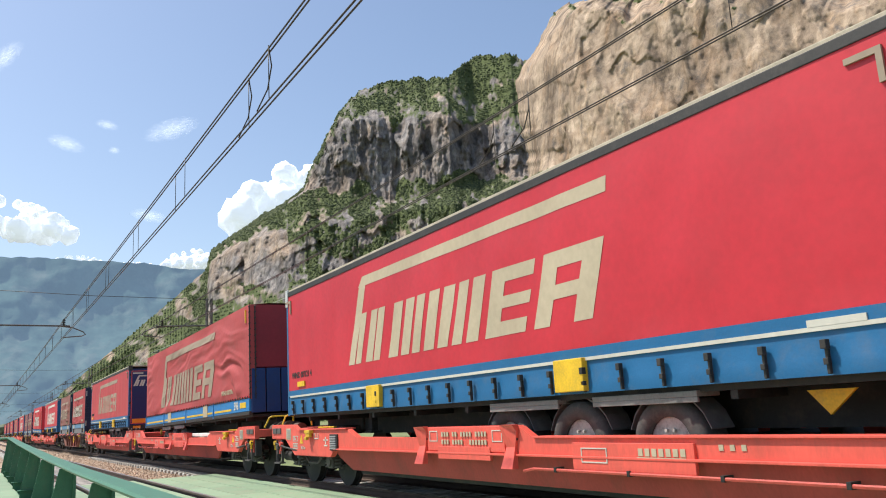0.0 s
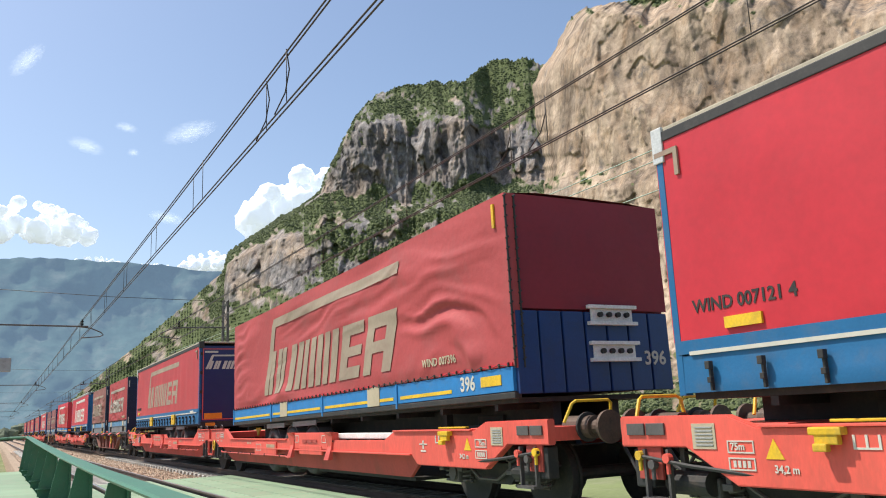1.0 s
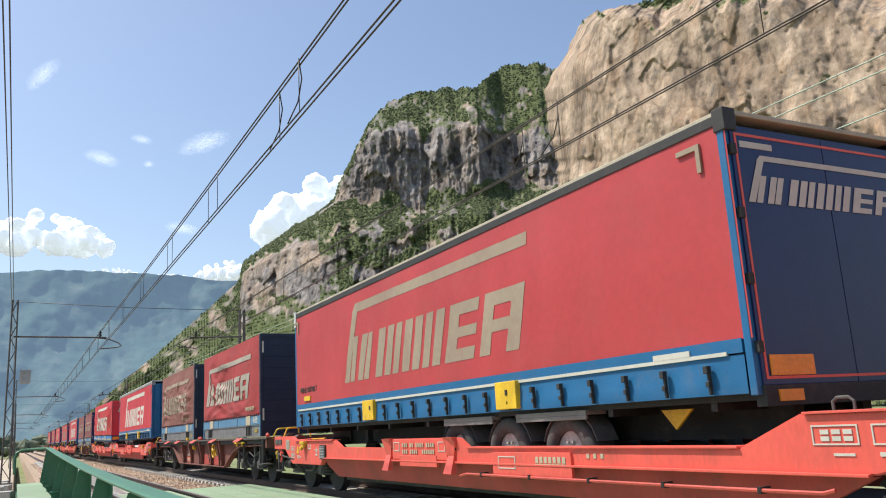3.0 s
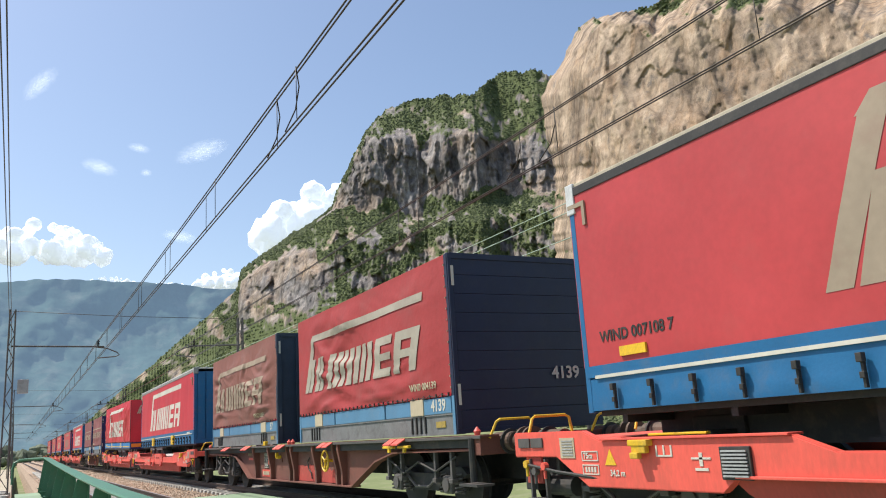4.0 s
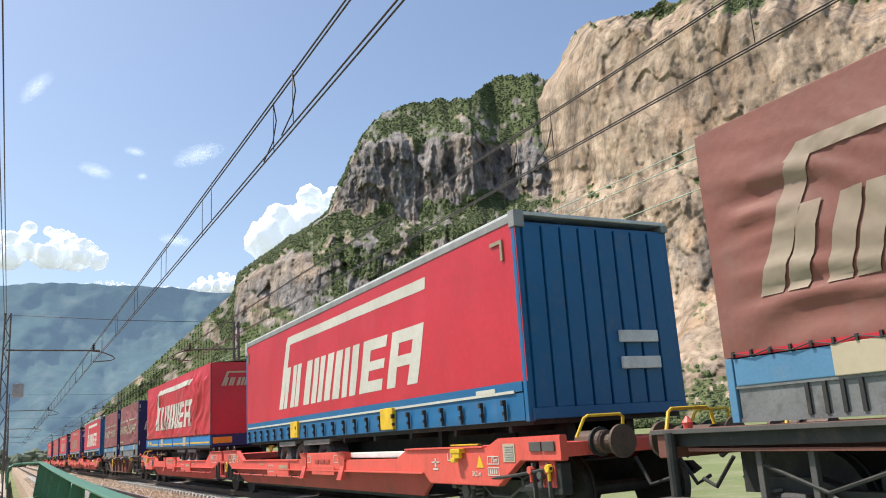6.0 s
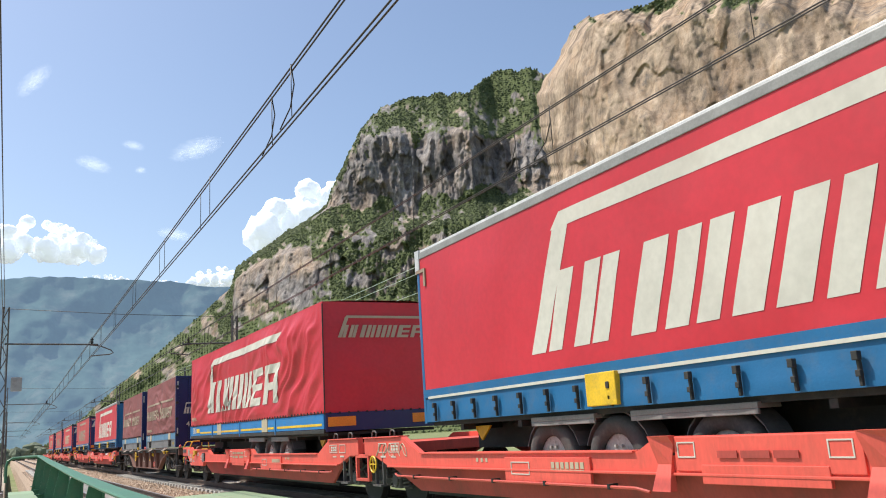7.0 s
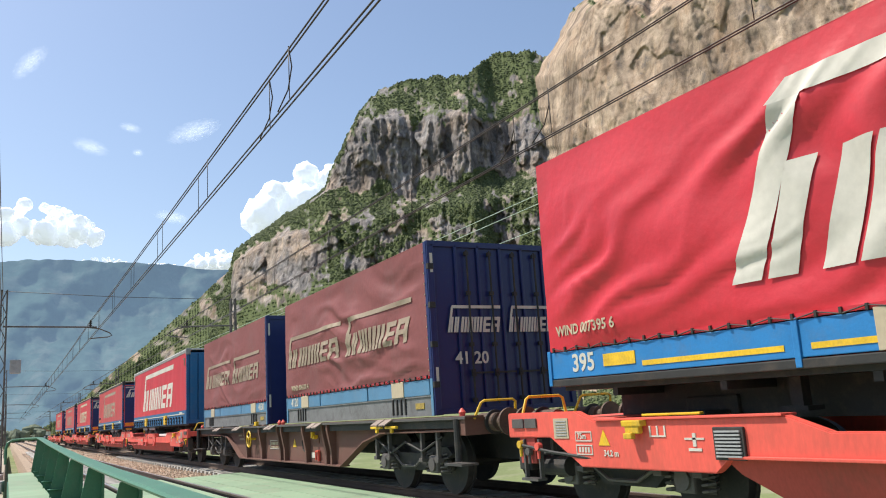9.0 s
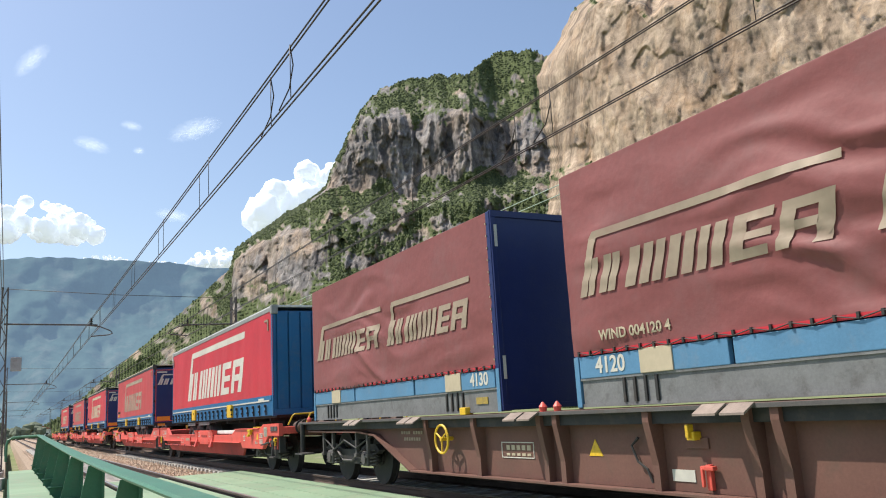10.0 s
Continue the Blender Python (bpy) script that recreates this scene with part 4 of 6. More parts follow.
def road_wheels(parent, ys, z=0.80):
    """Trailer wheels on the near side and the far side, with rims and hub."""
    for y in ys:
        for side in (-1, 1):
            bm = bmesh.new()
            xo, xi = side * 1.17, side * 0.82
            rings = [(xi, 0.30), (xi, 0.44), (xi + side * 0.05, 0.485), (xo - side * 0.05, 0.485), (xo, 0.455), (xo + side * 0.012, 0.40), (xo, 0.31), (xo - side * 0.05, 0.285)]
            vs = [[bm.verts.new((x, y + r * math.cos(a * math.tau / 28), z + r * math.sin(a * math.tau / 28))) for a in range(28)] for x, r in rings]
            for p, q in zip(vs, vs[1:]):
                for i in range(28):
                    bm.faces.new((p[i], p[(i + 1) % 28], q[(i + 1) % 28], q[i]))
            bmesh.ops.recalc_face_normals(bm, faces=bm.faces)
            w = part("wheel", bm, RUBBER, parent, "dusty black truck tyre", True)
            if side < 0:
                bm = bmesh.new()
                cyl(bm, (side * 1.08, y, z), (side * 1.105, y, z), 0.29, 24)
                cyl(bm, (side * 1.10, y, z), (side * 1.20, y, z), 0.12, 14, 0.09)
                for k in range(10):
                    a = k * math.tau / 10
                    c, s = math.cos(a), math.sin(a)
                    cyl(bm, (side * 1.10, y + 0.165 * c, z + 0.165 * s), (side * 1.14, y + 0.165 * c, z + 0.165 * s), 0.018, 6)
                part("rim", bm, RIM, w, "dusty pale steel rim with wheel nuts")
        bm = bmesh.new()
        cyl(bm, (-1.0, y, z), (1.0, y, z), 0.07, 10)
        part("axle", bm, BLACK, parent)
        for side in (-1,):
            bm = bmesh.new()
            pts = []
            for k in range(9):
                a = radians(20 + k * 17.5)
                pts.append((y + 0.56 * math.cos(a), z + 0.54 * math.sin(a)))
            outer = pts + [(yy * 1.0 + 0.0, zz - 0.02) for yy, zz in reversed(pts)]
            extrude_profile(bm, outer, "x", -1.14, -0.84)
            part("mudguard", bm, MUD, parent, "grey plastic mudguard")


def chassis(parent, z, wheels_at, length=TRAILER, legs_at=None, box_at=None):
    for x in (-0.55, 0.42):
        part("chassis_beam", boxes((x, x + 0.13, 0.3, length - 0.3, z - 0.42, z - 0.062)), BLACK, parent)
    part("floor_plate", boxes((-1.2, 1.2, 0.1, length - 0.1, z - 0.06, z)), BLACK, parent)
    for y in np.arange(0.6, length - 0.4, 1.5):
        part("cross_member", boxes((-1.2, -0.555, y, y + 0.08, z - 0.14, z - 0.062)), BLACK, parent)
    low, mid, high = sorted(wheels_at)
    for a, b in ((low - 0.5, mid - 0.38), (mid + 0.22, high + 0.25)):
        part("wing", boxes((-1.25, -0.95, a, b, z - 0.10, z - 0.045), (-1.25, -1.22, a, b, z - 0.15, z - 0.10), bevel=0.008), WING, parent, "grey plastic wing over the wheels")
    road_wheels(parent, wheels_at)
    if legs_at is not None:
        for x in (-0.9, 0.8):
            bm = boxes((x, x + 0.11, legs_at - 0.06, legs_at + 0.06, 1.0, z - 0.05), (x - 0.05, x + 0.16, legs_at - 0.14, legs_at + 0.14, 0.96, 1.0))
            part("landing_leg", bm, BLACK, parent)
    if box_at is not None:
        bm = bmesh.new()
        extrude_profile(bm, [(box_at - 0.22, z - 0.10), (box_at + 0.22, z - 0.10), (box_at + 0.03, z - 0.30)], "x", -1.0, -0.97)
        part("warning_plate", bm, YELLOW, parent, "yellow triangular lifting plate")


def curtain_trailer(s, seed, cloth_mat, print_mat, roof_mat, edge_mat, end="doors", number=None, rear_near=True, z1=3.93, code=None, code_at=0.85, L=TRAILER, mark=(10.37, 3.4, 2.13, 3.585), grips=(3.95, 9.02)):
    """Semi-trailer with a smooth curtain, a strapped blue skirt, roof rail and an end wall."""
    t = empty("semi_trailer")
    x = -HALF
    d = smooth_cloth(seed, 0.02)
    bm = boxes((-HALF + 0.06, HALF, 0.05, L - 0.03, 1.36, z1 - 0.12))
    part("body", bm, NAVY if end == "doors" else BLUE, t, "dark blue trailer body and front wall")
    bm = bmesh.new()
    cloth(bm, x, 0.0, L, 1.83, z1 - 0.11, d, 0.12)
    part("curtain", bm, cloth_mat, t, "red side curtain", True)
    part("roof_rail", boxes((x - 0.012, x + 0.1, 0.0, L, z1 - 0.13, z1 - 0.03), (HALF - 0.1, HALF + 0.01, 0, L, z1 - 0.13, z1 - 0.03), bevel=0.008), edge_mat, t)
    part("roof", boxes((x + 0.01, HALF - 0.01, 0.01, L - 0.01, z1 - 0.035, z1 + 0.015), bevel=0.012), roof_mat, t, "pale canvas roof")
    for yy in (-0.02, L - 0.12):
        part("corner_cap", boxes((x - 0.02, x + 0.14, yy, yy + 0.14, z1 - 0.34 if yy > 1 else z1 - 0.2, z1 + 0.02), bevel=0.01), edge_mat if yy < 1 else ROOF_LIGHT, t)
    for yy in (0.02, L - 0.09):
        part("corner_post", boxes((x - 0.006, x + 0.09, yy, yy + 0.08, 1.34, z1 - 0.15), bevel=0.008), BLUE, t, "blue corner post")
    # skirt: a gently billowing lower band
    bm = bmesh.new()
    bill = smooth_cloth(seed + 3, 0.018)

    def skirt(y, z):
        return 0.012 + 1.6 * bill(y, z) + 0.03 * abs(math.sin((y - 0.52) * math.pi / 0.575)) ** 0.7 * (1.72 - z) / 0.36
    cloth(bm, x, 0.12, L - 0.05, 1.36, 1.70, skirt, 0.058)
    part("skirt", bm, BLUE, t, "blue curtain skirt", True)
    part("blue_band", boxes((x - 0.012, x + 0.02, 0.12, L - 0.05, 1.715, 1.84)), BLUE, t)
    part("reflective_strip", boxes((x - 0.022, x, 0.3, L - 0.2, 1.70, 1.735)), PRINT_WHITE, t, "white reflective strip")
    part("brand_bar", boxes((x - 0.024, x, 0.75, 1.25, 1.735, 1.79)), PRINT_WHITE, t, "white brand panel")
    k = 0
    y = 0.52
    while y < L - 0.3:
        bm = boxes((x - 0.055, x - 0.02, y - 0.013, y + 0.013, 1.37, 1.62), (x - 0.085, x - 0.03, y - 0.026, y + 0.026, 1.56, 1.63), (x - 0.075, x - 0.03, y - 0.022, y + 0.022, 1.44, 1.49), bevel=0.006)
        part("buckle", bm, BLACK, t)
        y += 0.575
    for y in grips:
        part("grip_plate", boxes((x - 0.075, x + 0.02, y, y + 0.5, 1.385, 1.735), bevel=0.012), YELLOW, t, "yellow lifting pocket plate")
    emblem_on_side(t, x, *mark, d, print_mat, L, 1.83, z1 - 0.11, 0.004)
    for y, side in ((0.62, 1), (L - 0.3, -1)):
        part("corner_mark", boxes((x - 0.022, x, min(y, y - side * 0.3), max(y, y - side * 0.3), 3.65, 3.70), (x - 0.022, x, y - 0.3 if side > 0 else y, y - 0.25 if side > 0 else y + 0.05, 3.42, 3.65)), PRINT_GREY, t)
    if code:
        cloth_text(code, 0.165, t, x, L - code_at, 2.13, d, L, 1.83, z1 - 0.11, BLACK)
        part("yellow_plate", boxes((x - 0.024, x, L - 1.05, L - 0.65, 1.90, 2.0)), YELLOW, t)
    if end == "doors":
        for x0 in (-1.24, 0.004):
            part("rear_door", boxes((x0, x0 + 1.236, 0.0, 0.06, 1.42, z1 - 0.16), bevel=0.006), NAVY, t, "navy blue rear door")
        part("red_border", boxes((-1.2, 1.2, -0.006, 0.0, z1 - 0.24, z1 - 0.215), (-1.2, 1.2, -0.006, 0.0, 1.47, 1.495), (-1.2, -1.175, -0.006, 0.0, 1.495, z1 - 0.24), (1.175, 1.2, -0.006, 0.0, 1.495, z1 - 0.24)), RED, t)
        emblem_on_end(t, -0.008, -1.12, 1.12, 3.06, 3.52, PRINT_WHITE)
        part("brand_bar", boxes((-1.14, -0.72, -0.008, 0, 3.58, 3.64)), PRINT_WHITE, t)
        for x0 in (-1.14, 0.62):
            part("warning_reflector", boxes((x0, x0 + 0.56, -0.014, 0, 1.5, 1.68), bevel=0.004), ORANGE, t, "orange reflective plate")
        bm = bmesh.new()
        extrude_profile(bm, [(0.84, 1.95), (1.14, 1.95), (0.99, 2.3)], "y", -0.01, 0)
        part("warning_triangle", bm, ORANGE, t)
        part("warning_label", boxes((0.84, 1.14, -0.01, 0, 1.91, 1.945)), PRINT_WHITE, t)
        if number:
            place_text(number, 0.24, t, on_end(0.96, -0.010, 1.79), PRINT_WHITE)
        for xx in (-1.27, 1.21):
            for zz in (1.7, 2.3, 2.9, 3.5):
                part("hinge", boxes((xx, xx + 0.06, -0.03, 0.04, zz, zz + 0.1), bevel=0.006), BLACK, t)
        part("rear_beam", boxes((-1.25, 1.25, -0.02, 0.1, 1.24, 1.42), bevel=0.01), BLACK, t)
        for xx in (-1.1, 0.8):
            part("tail_lamp", boxes((xx, xx + 0.3, -0.035, -0.018, 1.28, 1.38)), ORANGE, t)
    else:
        for i in range(8):
            x0 = -1.2 + i * 0.3
            part("front_panel", boxes((x0 + 0.02, x0 + 0.28, 0.0, 0.06, 1.5, z1 - 0.16), bevel=0.01), BLUE, t, "blue front wall panel")
        for zz in (1.95, 2.3):
            part("connector_panel", boxes((0.2, 0.85, -0.05, 0.0, zz, zz + 0.16), bevel=0.01), WHITE, t, "white connector bracket")
        part("front_beam", boxes((-1.25, 1.25, -0.01, 0.1, 1.36, 1.5), bevel=0.01), BLUE, t)
    wh = (3.02, 4.36, 5.74)
    chassis(t, 1.36, wh if rear_near else [7.84, 9.36, 10.56], length=L, legs_at=L - 3.2 if rear_near else 3.2, box_at=1.35 if rear_near else L - 1.2)
    moving.append((t, s, 0.0))
    return t


def lacing(parent, x, y0, y1, z, disp_top, step=0.22):
    """Eyelets and rope along the lower hem of a tarpaulin."""
    bm = bmesh.new()
    n = int((y1 - y0) / step)
    pts = []
    for i in range(n + 1):
        y = y0 + (y1 - y0) * i / n
        pts.append((x - 0.028, y, z + (0.018 if i % 2 else -0.022)))
        box(bm, x - 0.036, x - 0.012, y - 0.012, y + 0.012, z - 0.02, z + 0.03)
    tube(bm, pts, 0.006, 5)
    part("lacing", bm, BLACK, parent, "rope lacing through eyelets")


def tarp_trailer(s, seed, cloth_mat, print_mat, end, number, tip, board_number_at=1.1, wheels=(3.1, 4.38, 5.85), zb=1.42, z1=4.0, slant=24.0, amp=0.06, code=None, code_at=1.5, mark=(10.77, 2.75, 2.06, 3.68)):
    """Semi-trailer with a loose tarpaulin over blue drop sides."""
    t = empty("tarpaulin_trailer")
    L, x = TRAILER, -HALF
    d = folds(seed, amp, slant)
    part("body", boxes((-HALF + 0.12, HALF - 0.02, 0.06, L - 0.05, zb, z1 - 0.06)), TARP_SHADED, t, "dark inner cover")
    bm = bmesh.new()
    cloth(bm, x, 0.0, L, zb + 0.33, z1, d, 0.05)
    part("tarpaulin", bm, cloth_mat, t, "wrinkled red tarpaulin side", True)
    sag = smooth_cloth(seed + 9, 0.05)
    bm = bmesh.new()
    n = 40
    rows = []
    for i in range(n + 1):
        y = L * i / n
        rows.append([bm.verts.new((xx, y, z1 - 0.005 + (0.05 if abs(xx) < 0.9 else 0.0) - (0.0 if abs(xx) > 1.2 else abs(sag(y, xx))))) for xx in (-HALF, -0.8, 0.0, 0.8, HALF)])
    for p, q in zip(rows, rows[1:]):
        for i in range(4):
            bm.faces.new((p[i], p[i + 1], q[i + 1], q[i]))
    part("roof_tarpaulin", bm, cloth_mat, t, "", True)
    for i in range(4):
        y0, y1 = L * i / 4 + 0.03, L * (i + 1) / 4 - 0.03
        part("side_board", boxes((x - 0.012, x + 0.05, y0, y1, zb + 0.02, zb + 0.32), bevel=0.008), BOARD, t, "blue drop side board")
        part("yellow_stripe", boxes((x - 0.018, x - 0.008, max(y0 + 0.1, board_number_at + 0.45 if board_number_at < 3 and i == 0 else 0), min(y1 - 0.1, board_number_at - 0.95 if board_number_at > 11 else 99), zb + 0.08, zb + 0.13)), YELLOW, t)
        part("stanchion", boxes((x - 0.03, x + 0.05, y1 + 0.0, y1 + 0.06, zb - 0.06, zb + 0.34), bevel=0.008), BOARD, t)
    part("rub_rail", boxes((x - 0.02, x + 0.08, 0, L, zb - 0.07, zb + 0.01), bevel=0.01), BLACK, t)
    for y in (4.07, 9.02):
        part("grip_plate", boxes((x - 0.026, x, y, y + 0.5, zb + 0.02, zb + 0.34), bevel=0.006), PRINT_CREAM, t, "cream lifting pocket plate")
    lacing(t, x, 0.1, L - 0.1, zb + 0.345, d)
    emblem_on_side(t, x, *mark, d, print_mat, L, zb + 0.33, z1)
    if number:
        place_text(number, 0.27, t, on_side(x - 0.016, board_number_at, zb + 0.17), PRINT_WHITE)
        part("yellow_plate", boxes((x - 0.02, x, board_number_at - 0.85, board_number_at - 0.35, zb + 0.11, zb + 0.24)), YELLOW, t)
    if code:
        cloth_text(code, 0.16, t, x - 0.004, code_at, zb + 0.55, d, L, zb + 0.33, z1, PRINT_CREAM)
    part("hem_band", boxes((x - 0.016, x + 0.01, 0.03, L - 0.03, zb + 0.33, zb + 0.372)), TARP_RED, t, "bright red tarpaulin hem")
    if end != "tarp":
        part("corner_strap", boxes((x - 0.03, x, 0.22, 0.27, z1 - 0.42, z1 - 0.1)), YELLOW, t)
    # end wall
    bm = bmesh.new()
    nx, nz = 20, 20
    lo = zb + 0.33 if end == "tarp" else 2.55
    g = [[bm.verts.new((-HALF + 2 * HALF * i / nx, -0.012 + 0.015 * noise.fractal(Vector((i * 0.3, k * 0.2, seed)), 0.9, 2, 3), lo + (z1 - lo) * k / nz)) for k in range(nz + 1)] for i in range(nx + 1)]
    for i in range(nx):
        for k in range(nz):
            bm.faces.new((g[i][k], g[i + 1][k], g[i + 1][k + 1], g[i][k + 1]))
    # above a front wall the end cloth takes the maroon with painted-in shade
    part("end_tarpaulin", bm, cloth_mat if end == "tarp" else TARP_SHADED, t, "", True)
    if end == "tarp":
        part("tail_board", boxes((-1.28, 1.28, -0.03, 0.05, zb - 0.04, zb + 0.33), bevel=0.01), NAVY, t, "navy tail board")
        for x0 in (-1.24, 0.64):
            part("warning_reflector", boxes((x0, x0 + 0.6, -0.044, -0.03, zb + 0.06, zb + 0.25), bevel=0.004), ORANGE, t, "orange reflective plate")
        emblem_on_end(t, -0.034, -0.98, 1.1, 3.22, 3.68, PRINT_CREAM)
        for i in range(13):
            part("eyelet", boxes((-1.2 + 0.2 * i, -1.17 + 0.2 * i, -0.05, -0.02, zb + 0.31, zb + 0.35)), BLACK, t)
        part("corner_rope", cyl(bmesh.new(), (-HALF - 0.005, -0.03, zb + 0.3), (-HALF - 0.005, -0.03, z1 - 0.05), 0.014, 6), BLACK, t, "dark lacing down the corner")
    else:
        for i in range(7):
            x0 = -1.28 + i * 0.366
            part("front_panel", boxes((x0 + 0.015, x0 + 0.35, -0.04, 0.06, zb - 0.02, 2.52), bevel=0.012), FRONT_BLUE, t, "blue steel front wall panel")
        for zz in (1.86, 2.34):
            bm = boxes((-0.14, 0.68, -0.11, -0.04, zz, zz + 0.05), (-0.14, 0.68, -0.11, -0.04, zz + 0.22, zz + 0.27), (-0.08, 0.62, -0.07, -0.04, zz + 0.05, zz + 0.22), bevel=0.008)
            br = part("connector_panel", bm, WHITE, t, "white connector bracket")
            bm = bmesh.new()
            for i in range(4):
                cyl(bm, (0.05 + 0.15 * i, -0.12, zz + 0.14), (0.05 + 0.15 * i, -0.07, zz + 0.14), 0.035, 10)
            part("coupling", bm, BLACK, br)
        if number:
            place_text(number, 0.26, t, on_end(0.98, -0.046, 1.9), PRINT_WHITE)
        bm = bmesh.new()
        for xx in (-HALF - 0.01, -HALF + 0.13):
            cyl(bm, (xx, -0.04, zb + 0.3), (xx, -0.04, z1 - 0.05), 0.014, 6)
            for k in range(16):
                zz = zb + 0.4 + k * 0.14
                cyl(bm, (xx - 0.02, -0.05, zz), (xx + 0.03, -0.03, zz + 0.03), 0.014, 6)
        part("corner_flap", boxes((-HALF - 0.012, -HALF + 0.15, -0.035, -0.014, zb + 0.3, z1 - 0.01), bevel=0.006), cloth_mat, t, "faded red corner flap")
        part("corner_rope", bm, BLACK, t, "dark rope and eyelets on the corner")
    chassis(t, zb - 0.06, wheels, legs_at=L - 3.0 if wheels[0] < 6 else 2.6, box_at=1.0 if wheels[0] < 6 else L - 1.2)
    moving.append((t, s, tip))
    return t


def swap_body(s, seed, cloth_mat, print_mat, end, number, end_number=None, double=False, amp=0.22, slant=14.0, wall_mat=None, code=None, code_at=0.95):
    """Swap body: tarpaulin over a blue side board on a grey steel base frame."""
    t = empty("swap_body")
    L, x, z1 = BODY, -HALF, 3.83
    d = folds(seed, amp, slant, 2.2)
    wall_mat = wall_mat or DARKBLUE
    part("body", boxes((-HALF + 0.09, HALF - 0.02, 0.06, L - 0.05, 1.5, z1 - 0.05)), wall_mat, t)
    bm = bmesh.new()
    cloth(bm, x, 0.0, L, 1.75, z1, d, 0.05)
    part("tarpaulin", bm, cloth_mat, t, "wrinkled dusty tarpaulin side", True)
    part("roof_tarpaulin", boxes((-HALF, HALF, 0.04, L - 0.04, z1 - 0.01, z1 + 0.012), bevel=0.01), cloth_mat, t)
    for y0, y1 in ((0.12, 2.5), (2.56, 5.0), (5.06, L - 0.1)):
        part("side_board", boxes((x - 0.012, x + 0.05, y0, y1, 1.50, 1.735), bevel=0.008), SKIN, t, "pale blue side board")
    for y in (1.02, 5.75):
        part("grip_plate", boxes((x - 0.026, x, y, y + 0.46, 1.50, 1.745), bevel=0.006), PRINT_CREAM, t, "cream lifting plate")
    part("base_frame", boxes((x + 0.01, x + 0.12, 0.1, L - 0.1, 1.21, 1.49), (HALF - 0.12, HALF - 0.01, 0.1, L - 0.1, 1.21, 1.49), (x, x + 0.14, 0.0, L, 1.19, 1.225), (x - 0.006, x + 0.1, 0, L, 1.475, 1.50),
                             *[(-1.2, 1.2, y, y + 0.1, 1.25, 1.45) for y in (0.5, 2, 3.5, 5, 6.5)]), FRAME_GREY, t, "grey steel base frame")
    for y in (1.0, 6.0):
        for k in range(4):
            part("frame_rib", boxes((x - 0.012, x + 0.02, y + 0.16 * k, y + 0.035 + 0.16 * k, 1.225, 1.475)), BLACK, t)
    for y in (0.0, L - 0.09):
        part("corner_post", boxes((x - 0.01 if y < 1 else x + 0.02, x + 0.09, y, y + 0.09, 1.19, z1 + 0.01 if y < 1 else z1 - 0.02), bevel=0.008), wall_mat, t)
        part("foot_post", boxes((x - 0.016, x + 0.06, y + 0.005, y + 0.085, 1.19, 1.74), bevel=0.006), SKIN, t)
    part("hem_band", boxes((x - 0.016, x + 0.01, 0.1, L - 0.1, 1.745, 1.785)), TARP_RED, t, "bright red tarpaulin hem")
    lacing(t, x, 0.15, L - 0.12, 1.765, d, 0.2)
    bm = bmesh.new()
    for k in range(12):
        zz = 1.85 + k * 0.165
        box(bm, x - 0.022, x + 0.0, 0.075, 0.095, zz, zz + 0.025)
    part("edge_lacing", bm, PRINT_GREY, t, "dull eyelets along the edge")
    if double:
        emblem_on_side(t, x, 7.05, 3.7, 2.38, 3.06, d, print_mat, L, 1.75, z1)
        emblem_on_side(t, x, 3.5, 0.6, 2.36, 3.06, d, print_mat, L, 1.75, z1)
    else:
        emblem_on_side(t, x, 6.8, 0.82, 2.22, 3.40, d, print_mat, L, 1.75, z1)
    if code:
        cloth_text(code, 0.15, t, x - 0.003, code_at, 1.93, d, L, 1.75, z1, PRINT_CREAM)
    part("yellow_plate", boxes((x - 0.002, x + 0.012, 0.35, 0.65, 1.30, 1.39)), DULL_YELLOW, t)
    if number:
        place_text(number, 0.24, t, on_side(x - 0.016, 0.52 if not double or number != "4120" else 6.68, 1.62), PRINT_WHITE)
    if end == "planks":
        n, y0 = 9, -0.012
        for k in range(n):
            part("end_plank", boxes((-1.22, 1.22, -0.012, 0.04, 1.24 + k * 0.285, 1.24 + k * 0.285 + 0.281), bevel=0.005), wall_mat, t)
    elif end == "ribs":
        for k in range(6):
            part("end_panel", boxes((-1.22 + k * 0.41, -0.83 + k * 0.41, 0.01, 0.05, 1.24, z1 - 0.03), bevel=0.008), wall_mat, t)
            part("end_rib", boxes((-1.24 + k * 0.41, -1.19 + k * 0.41, -0.03, 0.04, 1.24, z1 - 0.03), bevel=0.012), wall_mat, t)
    else:
        for k in range(2):
            part("end_door", boxes((-1.22 + k * 1.23, -0.01 + k * 1.23, -0.005, 0.04, 1.24, z1 - 0.05), bevel=0.01), wall_mat, t)
    part("end_frame", boxes((-HALF, HALF, -0.03, 0.05, z1 - 0.07, z1 + 0.02), (-HALF, HALF, -0.03, 0.05, 1.2, 1.27), (HALF - 0.09, HALF, -0.03, 0.05, 1.27, z1 - 0.07), (-HALF, -HALF + 0.07, -0.03, 0.05, 1.27, z1 - 0.07), bevel=0.006), wall_mat, t)
    for xx in (-1.26, 1.22):
        for zz in (1.6, 3.35):
            part("maker_bar", boxes((xx, xx + 0.045, -0.036, -0.03, zz, zz + 0.3)), PRINT_WHITE, t)
    if end_number:
        place_text(end_number, 0.26, t, on_end(-0.62 if end == "ribs" else 0.66, -0.036, 2.02), PRINT_WHITE)
